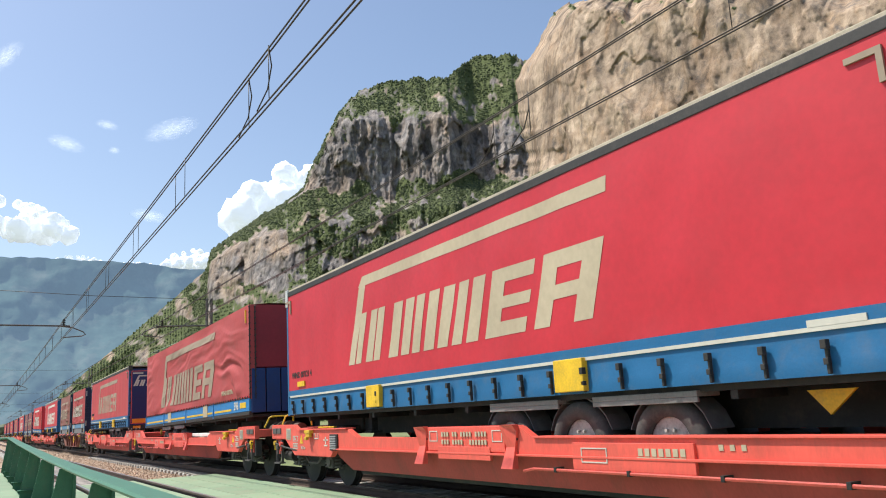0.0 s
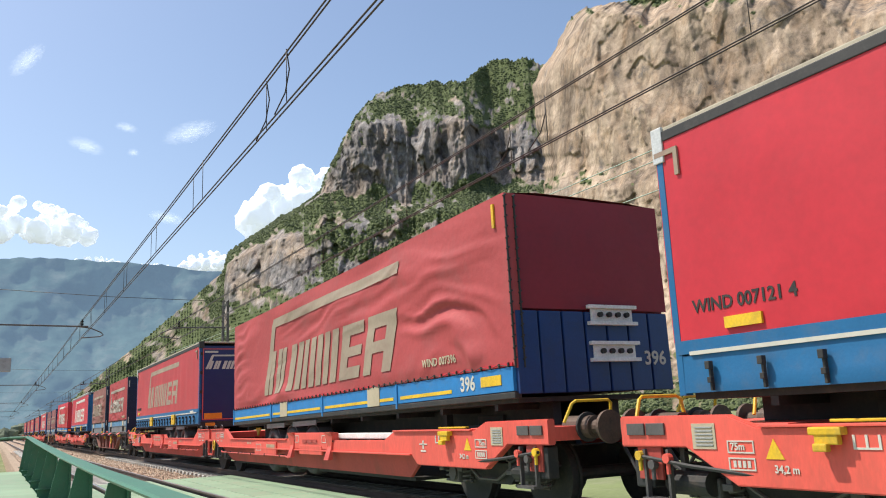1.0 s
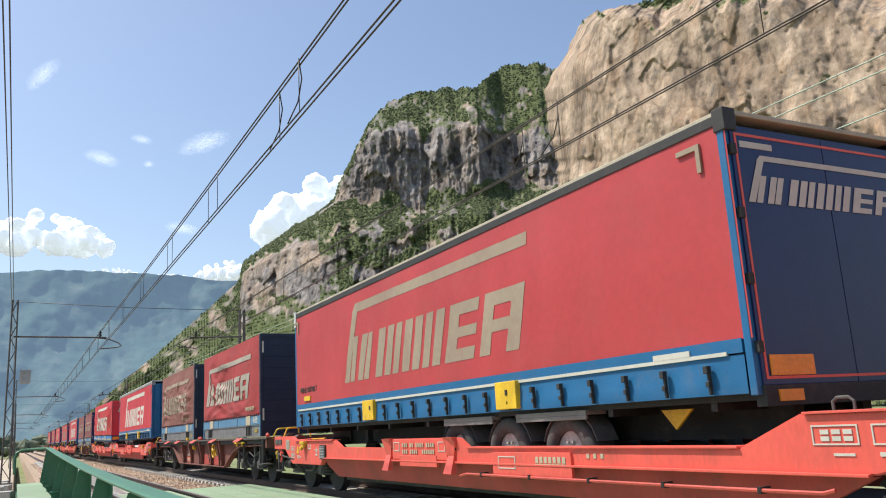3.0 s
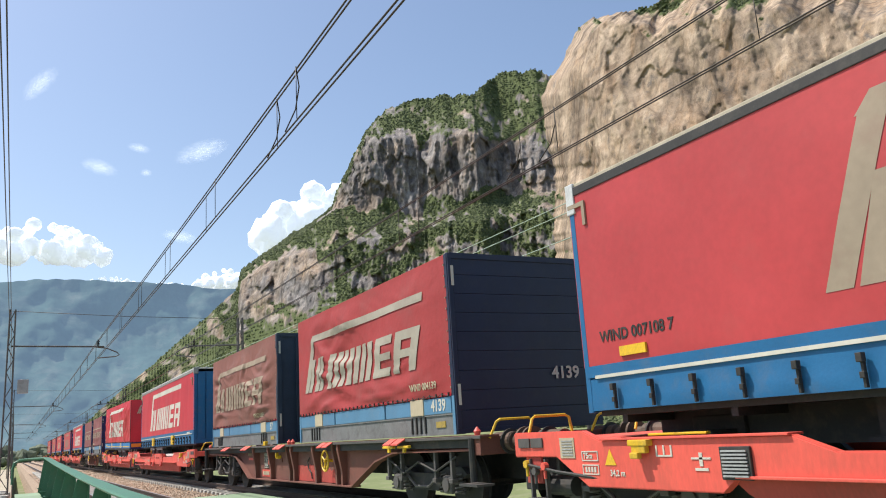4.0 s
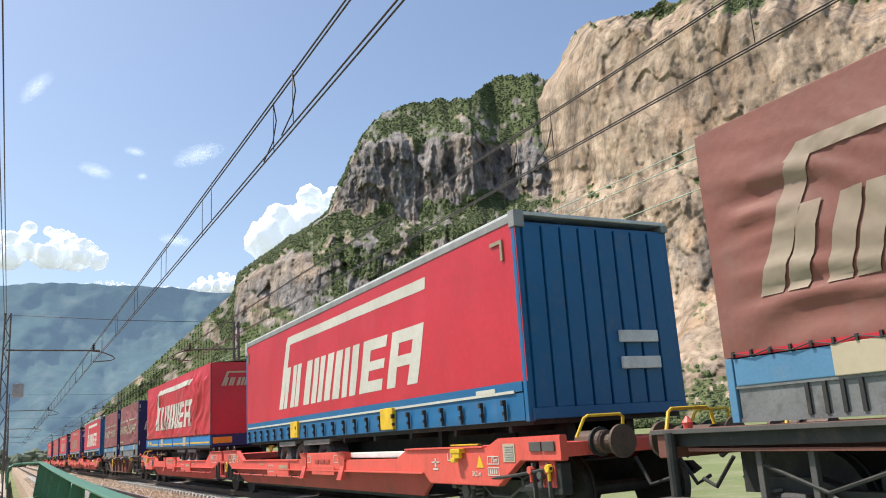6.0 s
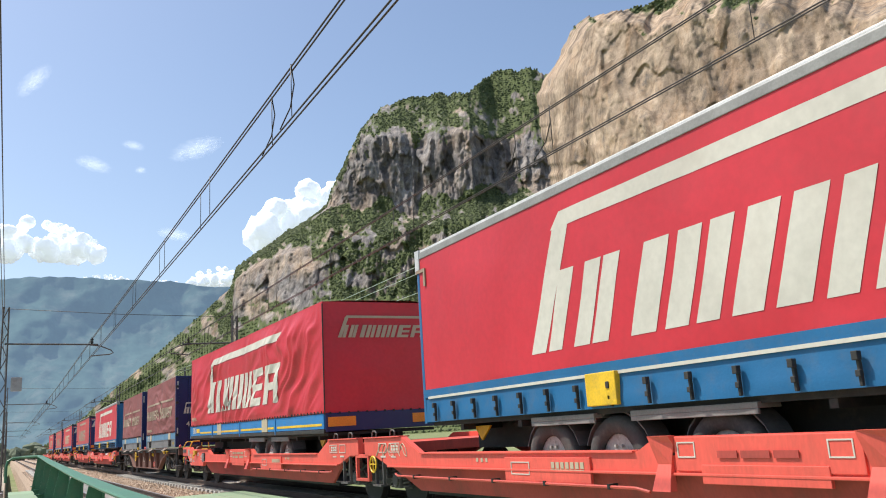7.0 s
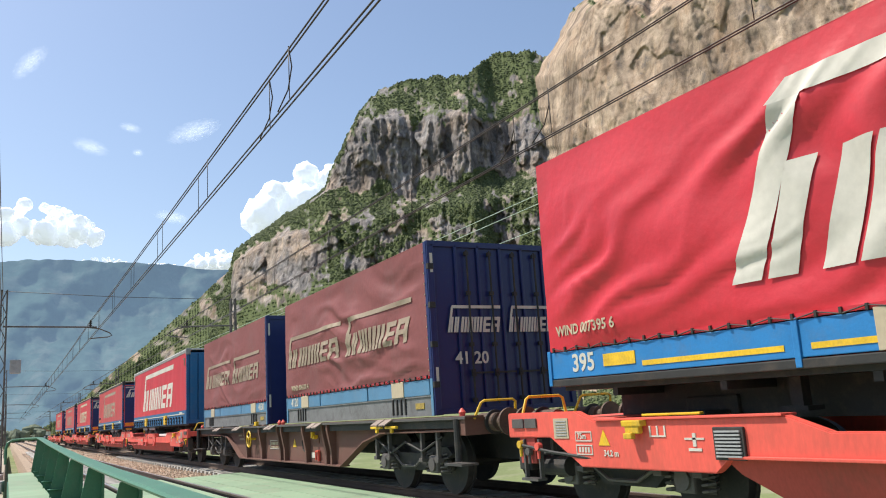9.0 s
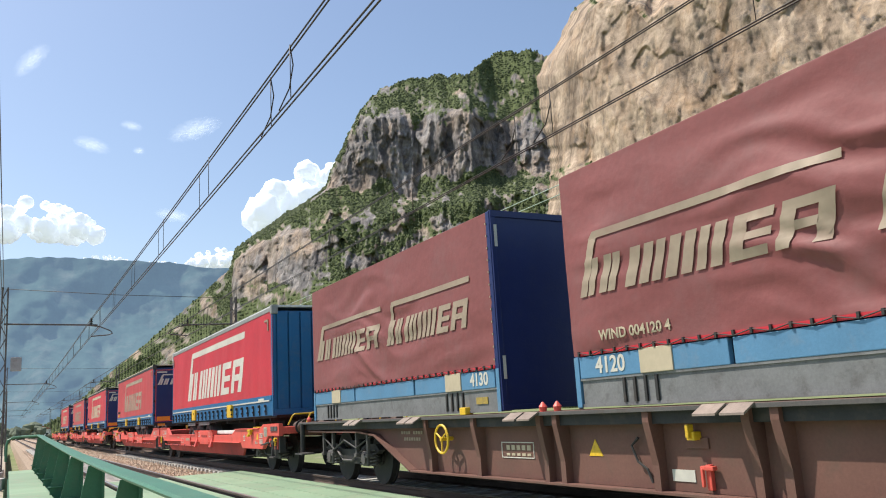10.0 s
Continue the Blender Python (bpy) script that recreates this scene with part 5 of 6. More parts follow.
    if end == "ribs" and double:
        for xx in (-0.62, -0.2, 0.24, 0.66):
            bm = bmesh.new()
            cyl(bm, (xx, -0.055, 1.32), (xx, -0.055, z1 - 0.12), 0.016, 8)
            bar = part("lock_bar", bm, BLACK, t, "dark door locking bar")
            part("bar_handle", boxes((xx, xx + 0.34, -0.085, -0.06, 1.78, 1.81), (xx - 0.03, xx + 0.03, -0.075, -0.03, 1.74, 1.85)), BLACK, bar)
            for zz in (1.36, 2.2, 3.0, z1 - 0.2):
                part("bar_guide", boxes((xx - 0.035, xx + 0.035, -0.068, -0.02, zz, zz + 0.06)), BLACK, bar)
        for zz in (1.6, 2.2, 2.8, 3.4):
            for xx in (-1.31, 1.21):
                part("hinge", boxes((xx, xx + 0.1, -0.05, 0.02, zz, zz + 0.09), bevel=0.006), BLACK, t)
        emblem_on_end(t, -0.035, -1.02, -0.05, 2.42, 2.84, PRINT_WHITE)
        emblem_on_end(t, -0.035, 0.08, 1.0, 2.42, 2.84, PRINT_WHITE)
    moving.append((t, s, 0.0))
    return t


# ---- wagons ----
turning = []      # (wheelset, y in its wagon)
WHEEL_R = 0.47


def wheelset(parent, y):
    bm = bmesh.new()
    cyl(bm, (-1.0, 0, 0), (1.0, 0, 0), 0.08, 12)
    for sd in (-1, 1):
        cyl(bm, (sd * 0.70, 0, 0), (sd * 0.735, 0, 0), WHEEL_R + 0.025, 28)
        cyl(bm, (sd * 0.735, 0, 0), (sd * 0.83, 0, 0), WHEEL_R, 28)
        cyl(bm, (sd * 0.83, 0, 0), (sd * 0.86, 0, 0), 0.13, 14)
    w = part("wheelset", bm, BLACK, parent, "dark rusty steel wheelset")
    w.location = (0, y, WHEEL_R)
    turning.append((w, y))


def bogie(parent, y):
    for sd in (-1, 1):
        x = sd * 1.02
        bm = bmesh.new()
        prof = [(y - 1.35, 0.62), (y - 1.2, 0.72), (y - 0.75, 0.72), (y - 0.45, 0.62), (y + 0.45, 0.62), (y + 0.75, 0.72), (y + 1.2, 0.72), (y + 1.35, 0.62), (y + 1.2, 0.55),
                (y + 0.6, 0.52), (y + 0.4, 0.36), (y - 0.4, 0.36), (y - 0.6, 0.52), (y - 1.2, 0.55)]
        extrude_profile(bm, prof, "x", x - 0.06, x + 0.06)
        part("bogie_side", bm, BLACK, parent)
        if sd > 0:
            continue
        for yy in (y - 0.9, y + 0.9):
            part("axle_box", boxes((x - 0.16, x + 0.02, yy - 0.13, yy + 0.13, 0.34, 0.60), bevel=0.03), GALV, parent)
            bm = bmesh.new()
            cyl(bm, (x - 0.16, yy, WHEEL_R), (x - 0.19, yy, WHEEL_R), 0.10, 14)
            part("axle_cover", bm, GALV, parent)
            for o in (-0.24, 0.24):
                bm = bmesh.new()
                pts = [(x - 0.06 + 0.075 * math.cos(a * 0.9), yy + o + 0.075 * math.sin(a * 0.9), 0.34 + a * 0.0085) for a in range(34)]
                tube(bm, pts, 0.016, 5)
                part("spring", bm, GALV, parent, "grey coil spring")
        bm = bmesh.new()
        tube(bm, [(x - 0.12, y - 0.62, 0.62), (x - 0.12, y - 0.2, 0.42), (x - 0.12, y + 0.25, 0.42), (x - 0.12, y + 0.62, 0.62)], 0.022, 6)
        part("brake_rod", bm, GALV, parent)
    for sd in (-1,):
        x = sd * 1.2
        for yy in (y - 1.15, y - 0.62, y + 0.62, y + 1.15):
            part("hanger", boxes((x - 0.03, x + 0.03, yy - 0.03, yy + 0.03, 0.50, 0.95), (x - 0.05, x + 0.05, yy - 0.06, yy + 0.06, 0.5, 0.56), bevel=0.008), GALV, parent)
        bm = bmesh.new()
        tube(bm, [(x, y - 1.3, 0.88), (x - 0.05, y - 0.7, 0.66), (x - 0.05, y - 0.1, 0.80), (x - 0.03, y + 0.5, 0.62), (x, y + 1.2, 0.86)], 0.018, 6)
        part("brake_hose", bm, BLACK, parent)
    part("bolster", boxes((-1.0, 1.0, y - 0.22, y + 0.22, 0.45, 0.78), bevel=0.03), BLACK, parent)
    wheelset(parent, y - 0.9)
    wheelset(parent, y + 0.9)


def buffers(parent, y, out):
    for x in (-0.87, 0.87):
        bm = bmesh.new()
        cyl(bm, (x, y - out * 0.3, 1.06), (x, y + out * 0.18, 1.06), 0.13, 18)
        cyl(bm, (x, y + out * 0.16, 1.06), (x, y + out * 0.42, 1.06), 0.085, 14)
        cyl(bm, (x, y + out * 0.40, 1.06), (x, y + out * 0.44, 1.06), 0.185, 24)
        buf = part("buffer", bm, BUFFER, parent, "rusty brown buffer with greasy head")
        bm = bmesh.new()
        cyl(bm, (x, y + out * 0.02, 1.06), (x, y + out * 0.05, 1.06), 0.17, 18)
        part("collar", bm, BLACK, buf)
    bm = bmesh.new()
    tube(bm, [(0, y, 1.0), (0, y + out * 0.3, 0.97), (0, y + out * 0.5, 0.85)], 0.04, 8)
    part("coupling", bm, BLACK, parent)
    for x in (-1.2, 0.52):
        bm = bmesh.new()
        tube(bm, [(x, y + out * 0.02, 1.12), (x + 0.10, y + out * 0.06, 1.33), (x + 0.15, y + out * 0.07, 1.36), (x + 0.62, y + out * 0.07, 1.36), (x + 0.67, y + out * 0.06, 1.33), (x + 0.68, y + out * 0.02, 1.12)], 0.019, 8)
        part("hand_grip", bm, YELLOW, parent, "yellow shunter's grip")
    bm = bmesh.new()
    tube(bm, [(-0.35, y, 0.85), (-0.38, y + out * 0.25, 0.55), (-0.3, y + out * 0.5, 0.62)], 0.022, 8)
    tube(bm, [(0.3, y, 0.85), (0.33, y + out * 0.25, 0.5), (0.3, y + out * 0.5, 0.6)], 0.022, 8)
    part("air_hose", bm, BLACK, parent)


def marks(parent, x, items, material=PRINT_WHITE):
    for y, z, w, h in items:
        part("marking", boxes((x - 0.004, x + 0.004, y, y + w, z, z + h)), material, parent)


def frame_mark(parent, x, y, z, w, h, t=0.012):
    part("marking_frame", boxes((x - 0.004, x + 0.004, y, y + w, z, z + t), (x - 0.004, x + 0.004, y, y + w, z + h - t, z + h),
                                (x - 0.004, x + 0.004, y, y + t, z + t, z + h - t), (x - 0.004, x + 0.004, y + w - t, y + w, z + t, z + h - t)), PRINT_WHITE, parent)


HALF_WAGON = 16.65
TOP = [(0, 1.17), (1.35, 1.16), (1.65, 1.055), (4.1, 1.055), (4.5, 0.92), (6.72, 0.91), (6.73, 1.05), (9.18, 1.05), (9.45, 0.92), (14.3, 0.91), (14.95, 1.17), (16.5, 1.17)]
LOW = [(16.5, 0.87), (16.1, 0.87), (15.55, 0.715), (3.5, 0.715), (3.3, 0.57), (1.4, 0.57), (0.85, 0.88), (0, 0.88)]
BELLY = [(3.36, 0.70), (3.5, 0.56), (3.9, 0.36), (14.7, 0.35), (15.5, 0.70)]


def pocket_half(t, flip):
    """One half of an articulated pocket wagon; flip: its outer end lies at the far end."""
    def yy(u):
        return (2 * HALF_WAGON - u) if flip else u
    X = 1.42
    for sd in (-1, 1):
        bm = bmesh.new()
        extrude_profile(bm, [(yy(u), z) for u, z in TOP + LOW], "x", sd * X - (0 if sd < 0 else 0.10), sd * X + (0.10 if sd < 0 else 0))
        bmesh.ops.bevel(bm, geom=[e for e in bm.edges if e.calc_length() > 0.3], offset=0.012, segments=2, affect="EDGES")
        sill = part("side_sill", bm, RED, t, "red painted side sill")
        bm = bmesh.new()
        extrude_profile(bm, [(yy(u), z) for u, z in BELLY], "x", sd * (X - 0.12), sd * (X - 0.07))
        for v in bm.verts:
            v.co.x -= sd * max(0.0, 0.70 - v.co.z) * 0.3
        # darker red here carries the ledge's shade as well as rust
        part("belly_plate", bm, RED_LOW, t, "rusty red lower plate with shade put into its colour")
        if sd > 0:
            continue
        part("ledge", boxes((-X - 0.035, -X + 0.02, min(yy(3.5), yy(15.5)), max(yy(3.5), yy(15.5)), 0.70, 0.725), bevel=0.006), RED, t)
        part("top_flange", boxes((-X - 0.03, -X + 0.16, min(yy(9.5), yy(14.3)), max(yy(9.5), yy(14.3)), 0.905, 0.925), bevel=0.004), RED, t)
        part("top_flange", boxes((-X - 0.03, -X + 0.16, min(yy(1.7), yy(4.1)), max(yy(1.7), yy(4.1)), 1.05, 1.07), bevel=0.004), RED, t)
        part("top_flange", boxes((-X - 0.03, -X + 0.16, min(yy(15.0), yy(16.5)), max(yy(15.0), yy(16.5)), 1.165, 1.185), bevel=0.004), RED, t)
        part("raised_panel", boxes((-X - 0.02, -X + 0.08, min(yy(7.0), yy(8.92)), max(yy(7.0), yy(8.92)), 0.74, 1.045), bevel=0.008), RED, t)
        for u in (6.72, 8.92):
            bm = bmesh.new()
            a, b = sorted((yy(u), yy(u + 0.28)))
            m = (a + b) / 2
            extrude_profile(bm, [(a, 1.06), (b, 1.06), (b, 0.98), (b - 0.05, 0.80), (b - 0.02, 0.56), (a + 0.02, 0.56), (a + 0.05, 0.80), (a, 0.98)], "x", -X - 0.09, -X)
            for v in bm.verts:
                v.co.x += 0.06 * (0.78 < v.co.z < 0.99) * (v.co.x < -X - 0.05) - 0.02 * (v.co.z < 0.6)
            part("bracket", bm, RED, t, "red lifting bracket")
            # black plate stands in for the shade inside the bracket's hollow
            part("recess_shade_plate", boxes((-X - 0.024, -X + 0.01, a + 0.02, b - 0.02, 0.88, 0.99)), BLACK, t)
        a, b = sorted((yy(7.3), yy(8.6)))
        part("name_panel", boxes((-X - 0.03, -X + 0.01, a, b, 0.635, 0.80), bevel=0.006), RED, t)
        if flip:
            marks(t, -X - 0.032, [(a + 0.06 + 0.072 * i, 0.925, 0.042, 0.06) for i in range(16) if i not in (4, 9, 12)] + [(a + 0.06 + 0.072 * i, 0.825, 0.042, 0.06) for i in range(16) if i not in (6, 7, 12)], PRINT_CREAM)
        else:
            marks(t, -X - 0.032, [(a + 0.25, 0.86, 0.24, 0.06), (a + 0.53, 0.86, 0.3, 0.06), (a + 0.87, 0.86, 0.22, 0.06)], RED_LOW)
        frame_mark(t, -X - 0.022, yy(7.18) - 0.11, 0.86, 0.22, 0.14), frame_mark(t, -X - 0.022, yy(8.77) - 0.11, 0.86, 0.22, 0.14)
        a, b = sorted((yy(10.2), yy(11.9)))
        part("name_panel", boxes((-X - 0.028, -X + 0.01, a, b, 0.585, 0.86), bevel=0.006), RED, t)
        marks(t, -X - 0.03, [(a + 0.1 + 0.09 * i, 0.74, 0.06, 0.07) for i in range(7)] + [(a + 0.1, 0.71, 0.62, 0.02)], PRINT_CREAM)
        frame_mark(t, -X - 0.03, b - 0.55, 0.66, 0.4, 0.15)
        marks(t, -X - 0.002, [(yy(12.4) - 0.05, 0.80, 0.05, 0.05), (yy(12.4) + 0.07, 0.80, 0.05, 0.05), (yy(12.4) + 0.19, 0.80, 0.05, 0.05)], PRINT_CREAM)
        # outer-end plates, hooks and signs
        for u in (0.10, 0.37):
            a, b = sorted((yy(u), yy(u + 0.24)))
            part("label_holder", boxes((-X - 0.02, -X, a, b, 0.99, 1.10), bevel=0.005), GALV, t, "dull metal label holder")
        a, b = sorted((yy(0.95), yy(1.22)))
        part("inspection_plate", boxes((-X - 0.008, -X, a, b, 0.87, 1.09)), PRINT_CREAM, t)
        marks(t, -X - 0.010, [(a + 0.03, 0.90 + 0.03 * i, 0.2, 0.012) for i in range(6)], GREY)
        bm = bmesh.new()
        a = yy(1.82)
        extrude_profile(bm, [(a - 0.09, 0.80), (a + 0.09, 0.80), (a, 0.96)], "x", -X - 0.006, -X)
        part("warning_triangle", bm, YELLOW, t)
        for z in (0.84, 0.70):
            frame_mark(t, -X - 0.003, yy(1.48) - 0.14, z, 0.28, 0.105)
        place_text("75m", 0.085, t, on_side(-X - 0.006, yy(1.48) + (0.03 if flip else -0.03), 0.893), PRINT_WHITE)
        marks(t, -X - 0.003, [(yy(1.48) - 0.09 + 0.05 * i, 0.725, 0.03, 0.055) for i in range(4)])
        place_text("34,2 m", 0.085, t, on_side(-X - 0.006, yy(1.92), 0.72), PRINT_WHITE)
        marks(t, -X - 0.003, [(yy(2.62) - 0.12 + 0.1 * i, 0.90, 0.02, 0.09) for i in range(3)] + [(yy(2.62) - 0.12, 0.885, 0.22, 0.015)])
        marks(t, -X - 0.003, [(yy(3.1) - 0.12, 0.86, 0.24, 0.018), (yy(3.1) - 0.02, 0.80, 0.04, 0.12), (yy(3.1) - 0.08, 0.76, 0.16, 0.025)])
        frame_mark(t, -X - 0.003, yy(15.25) - 0.2, 0.93, 0.4, 0.15), frame_mark(t, -X - 0.003, yy(15.72) - 0.16, 0.93, 0.32, 0.15)
        marks(t, -X - 0.003, [(yy(15.25) - 0.15 + 0.1 * i, 0.96 + 0.05 * k, 0.075, 0.035) for i in range(3) for k in range(2)] + [(yy(15.3) - 0.1, 0.85, 0.18, 0.02), (yy(15.7) - 0.1, 0.85, 0.2, 0.03)])
        if flip:
            a = yy(3.52)
            vent = part("vent_panel", boxes((-X - 0.03, -X, a - 0.17, a + 0.17, 0.69, 0.97), bevel=0.008), BLACK, t, "dark louvred vent panel")
            for k in range(8):
                part("slat", boxes((-X - 0.045, -X - 0.02, a - 0.14, a + 0.14, 0.715 + 0.03 * k, 0.73 + 0.03 * k)), GREY, vent)
        a = yy(2.35)
        bm = boxes((-X - 0.09, -X + 0.0, a - 0.14, a + 0.14, 0.99, 1.05), (-X - 0.08, -X - 0.02, a - 0.10, a + 0.10, 0.92, 1.0), (-X - 0.11, -X - 0.05, a - 0.02, a + 0.10, 0.87, 0.93), bevel=0.012)
        part("hook", bm, YELLOW, t, "yellow lashing hook")
        bm = bmesh.new()
        tube(bm, [(-X - 0.02, yy(15.2), 0.60), (-X - 0.03, yy(15.1), 0.575), (-X - 0.03, yy(14.0), 0.57), (-X - 0.03, yy(9.5), 0.57), (-X - 0.03, yy(9.3), 0.54)], 0.017, 6)
        part("brake_pipe", bm, RED, t)
        if not flip:
            part("white_beam", boxes((-X + 0.14, -X + 0.26, 4.5, 6.9, 0.93, 1.03), bevel=0.02), WHITE, t, "white painted beam")
        for k in range(5):
            u = 9.9 + k * 1.15
            part("pipe_clip", boxes((-X - 0.05, -X + 0.07, yy(u) - 0.02, yy(u) + 0.02, 0.545, 0.60), bevel=0.004), BLACK, t)
        for u in (0.45, 15.9):
            a = yy(u)
            part("step", boxes((-X + 0.0, -X + 0.05, a - 0.17, a - 0.14, 0.42, 0.86), (-X + 0.0, -X + 0.05, a + 0.14, a + 0.17, 0.42, 0.86), (-X - 0.05, -X + 0.08, a - 0.17, a + 0.17, 0.39, 0.42)), GALV, t, "steel foot step")
        bm = bmesh.new()
        tube(bm, [(-X - 0.01, yy(0.2), 0.80), (-X - 0.02, yy(0.9), 0.72), (-X + 0.02, yy(1.6), 0.66), (-X + 0.03, yy(2.6), 0.64)], 0.02, 6)
        part("air_hose", bm, BLACK, t)
    # floor of the pocket, cross members, end platform
    a, b = sorted((yy(3.7), yy(15.0)))
    part("pocket_floor", boxes((-X + 0.3, X - 0.3, a + 0.3, b - 0.3, 0.29, 0.34)), BLACK, t)
    a, b = sorted((yy(0.0), yy(1.9)))
    part("end_platform", boxes((-X + 0.1, X - 0.1, a, b, 0.92, 1.08), bevel=0.01), RED, t)
    a, b = sorted((yy(15.1), yy(16.5)))
    part("joint_platform", boxes((-X + 0.1, X - 0.1, a, b, 0.92, 1.08), bevel=0.01), RED, t)
    part("kingpin_support", boxes((-0.6, 0.6, min(yy(2.2), yy(2.9)), max(yy(2.2), yy(2.9)), 1.0, 1.24), (-0.95, -0.6, min(yy(2.3), yy(2.8)), max(yy(2.3), yy(2.8)), 0.95, 1.1), bevel=0.02), BLACK, t)
    part("yellow_rail", boxes((-X + 0.2, -X + 0.26, min(yy(2.2), yy(3.0)), max(yy(2.2), yy(3.0)), 1.075, 1.10), bevel=0.008), YELLOW, t)
    for k, (dy, dz) in enumerate(((0.25, 0.80), (0.42, 0.72), (0.62, 0.78))):
        bm = bmesh.new()
        cyl(bm, (-X + 0.02, yy(dy), dz), (-X - 0.04, yy(dy), dz), 0.045, 10), cyl(bm, (-X - 0.01, yy(dy), dz - 0.14), (-X - 0.01, yy(dy), dz), 0.02, 8)
        part("brake_cock", bm, (YELLOW, GALV, RED)[k], t, "brake pipe cock")
    a, b = sorted((yy(0.18), yy(0.5)))
    part("cock_bracket", boxes((-X + 0.03, -X + 0.06, a, b, 0.58, 0.88), bevel=0.006), RED_LOW, t)
    for k in range(2):
        bm = bmesh.new()
        y = yy(16.1 - k * 0.75)
        tube(bm, [(-X + 0.02, y - 0.09, 1.12), (-X + 0.02, y - 0.09, 1.25), (-X + 0.02, y - 0.05, 1.28), (-X + 0.02, y + 0.05, 1.28), (-X + 0.02, y + 0.09, 1.25), (-X + 0.02, y + 0.09, 1.12)], 0.013, 6)
        part("hoop", bm, GALV, t)
    bm = bmesh.new()
    cyl(bm, (-X + 0.2, yy(0.45), 0.55), (-X + 0.2, yy(0.95), 0.55), 0.11, 14)
    part("air_tank", bm, BLACK, t)
    part("brake_block", boxes((-X + 0.05, -X + 0.2, min(yy(0.1), yy(0.35)), max(yy(0.1), yy(0.35)), 0.5, 0.86), bevel=0.02), BLACK, t)


def pocket_wagon(s):
    t = empty("pocket_wagon")
    tagged(t, "red articulated double pocket wagon, worn, with rust and painted shade below", "railway wagon", group="wagons")
    pocket_half(t, False)
    pocket_half(t, True)
    buffers(t, 0.0, -1)
    buffers(t, 2 * HALF_WAGON, 1)
    for y in (1.75, HALF_WAGON, 2 * HALF_WAGON - 1.75):
        bogie(t, y)
    X = 1.42
    # guard frame and wheel at the joint
    y = HALF_WAGON
    part("joint_frame", boxes((-X, -X + 0.06, y - 0.3, y + 0.3, 0.84, 0.90), (-X, -X + 0.06, y - 0.3, y - 0.24, 0.5, 0.84), (-X, -X + 0.06, y + 0.24, y + 0.3, 0.5, 0.84), (-X, -X + 0.06, y - 0.3, y + 0.3, 0.45, 0.5), bevel=0.008), RED, t, "red step frame")
    bm = bmesh.new()
    pts = [(-X - 0.02, y - 0.55 + 0.13 * math.cos(a * math.tau / 16), 0.74 + 0.13 * math.sin(a * math.tau / 16)) for a in range(17)]
    tube(bm, pts, 0.014, 6)
    for a in range(4):
        c, sn = math.cos(a * math.tau / 4), math.sin(a * math.tau / 4)
        cyl(bm, (-X - 0.02, y - 0.55, 0.74), (-X - 0.02, y - 0.55 + 0.13 * c, 0.74 + 0.13 * sn), 0.01, 6)
    part("brake_wheel", bm, YELLOW, t, "yellow hand brake wheel")
    moving.append((t, s, 0.0))
    return t


FLAT = 18.3
FLAP = mat("flap_brown", (0.26, 0.20, 0.165), 0.7, dirt=(0.12, 0.09, 0.07), scale=6)


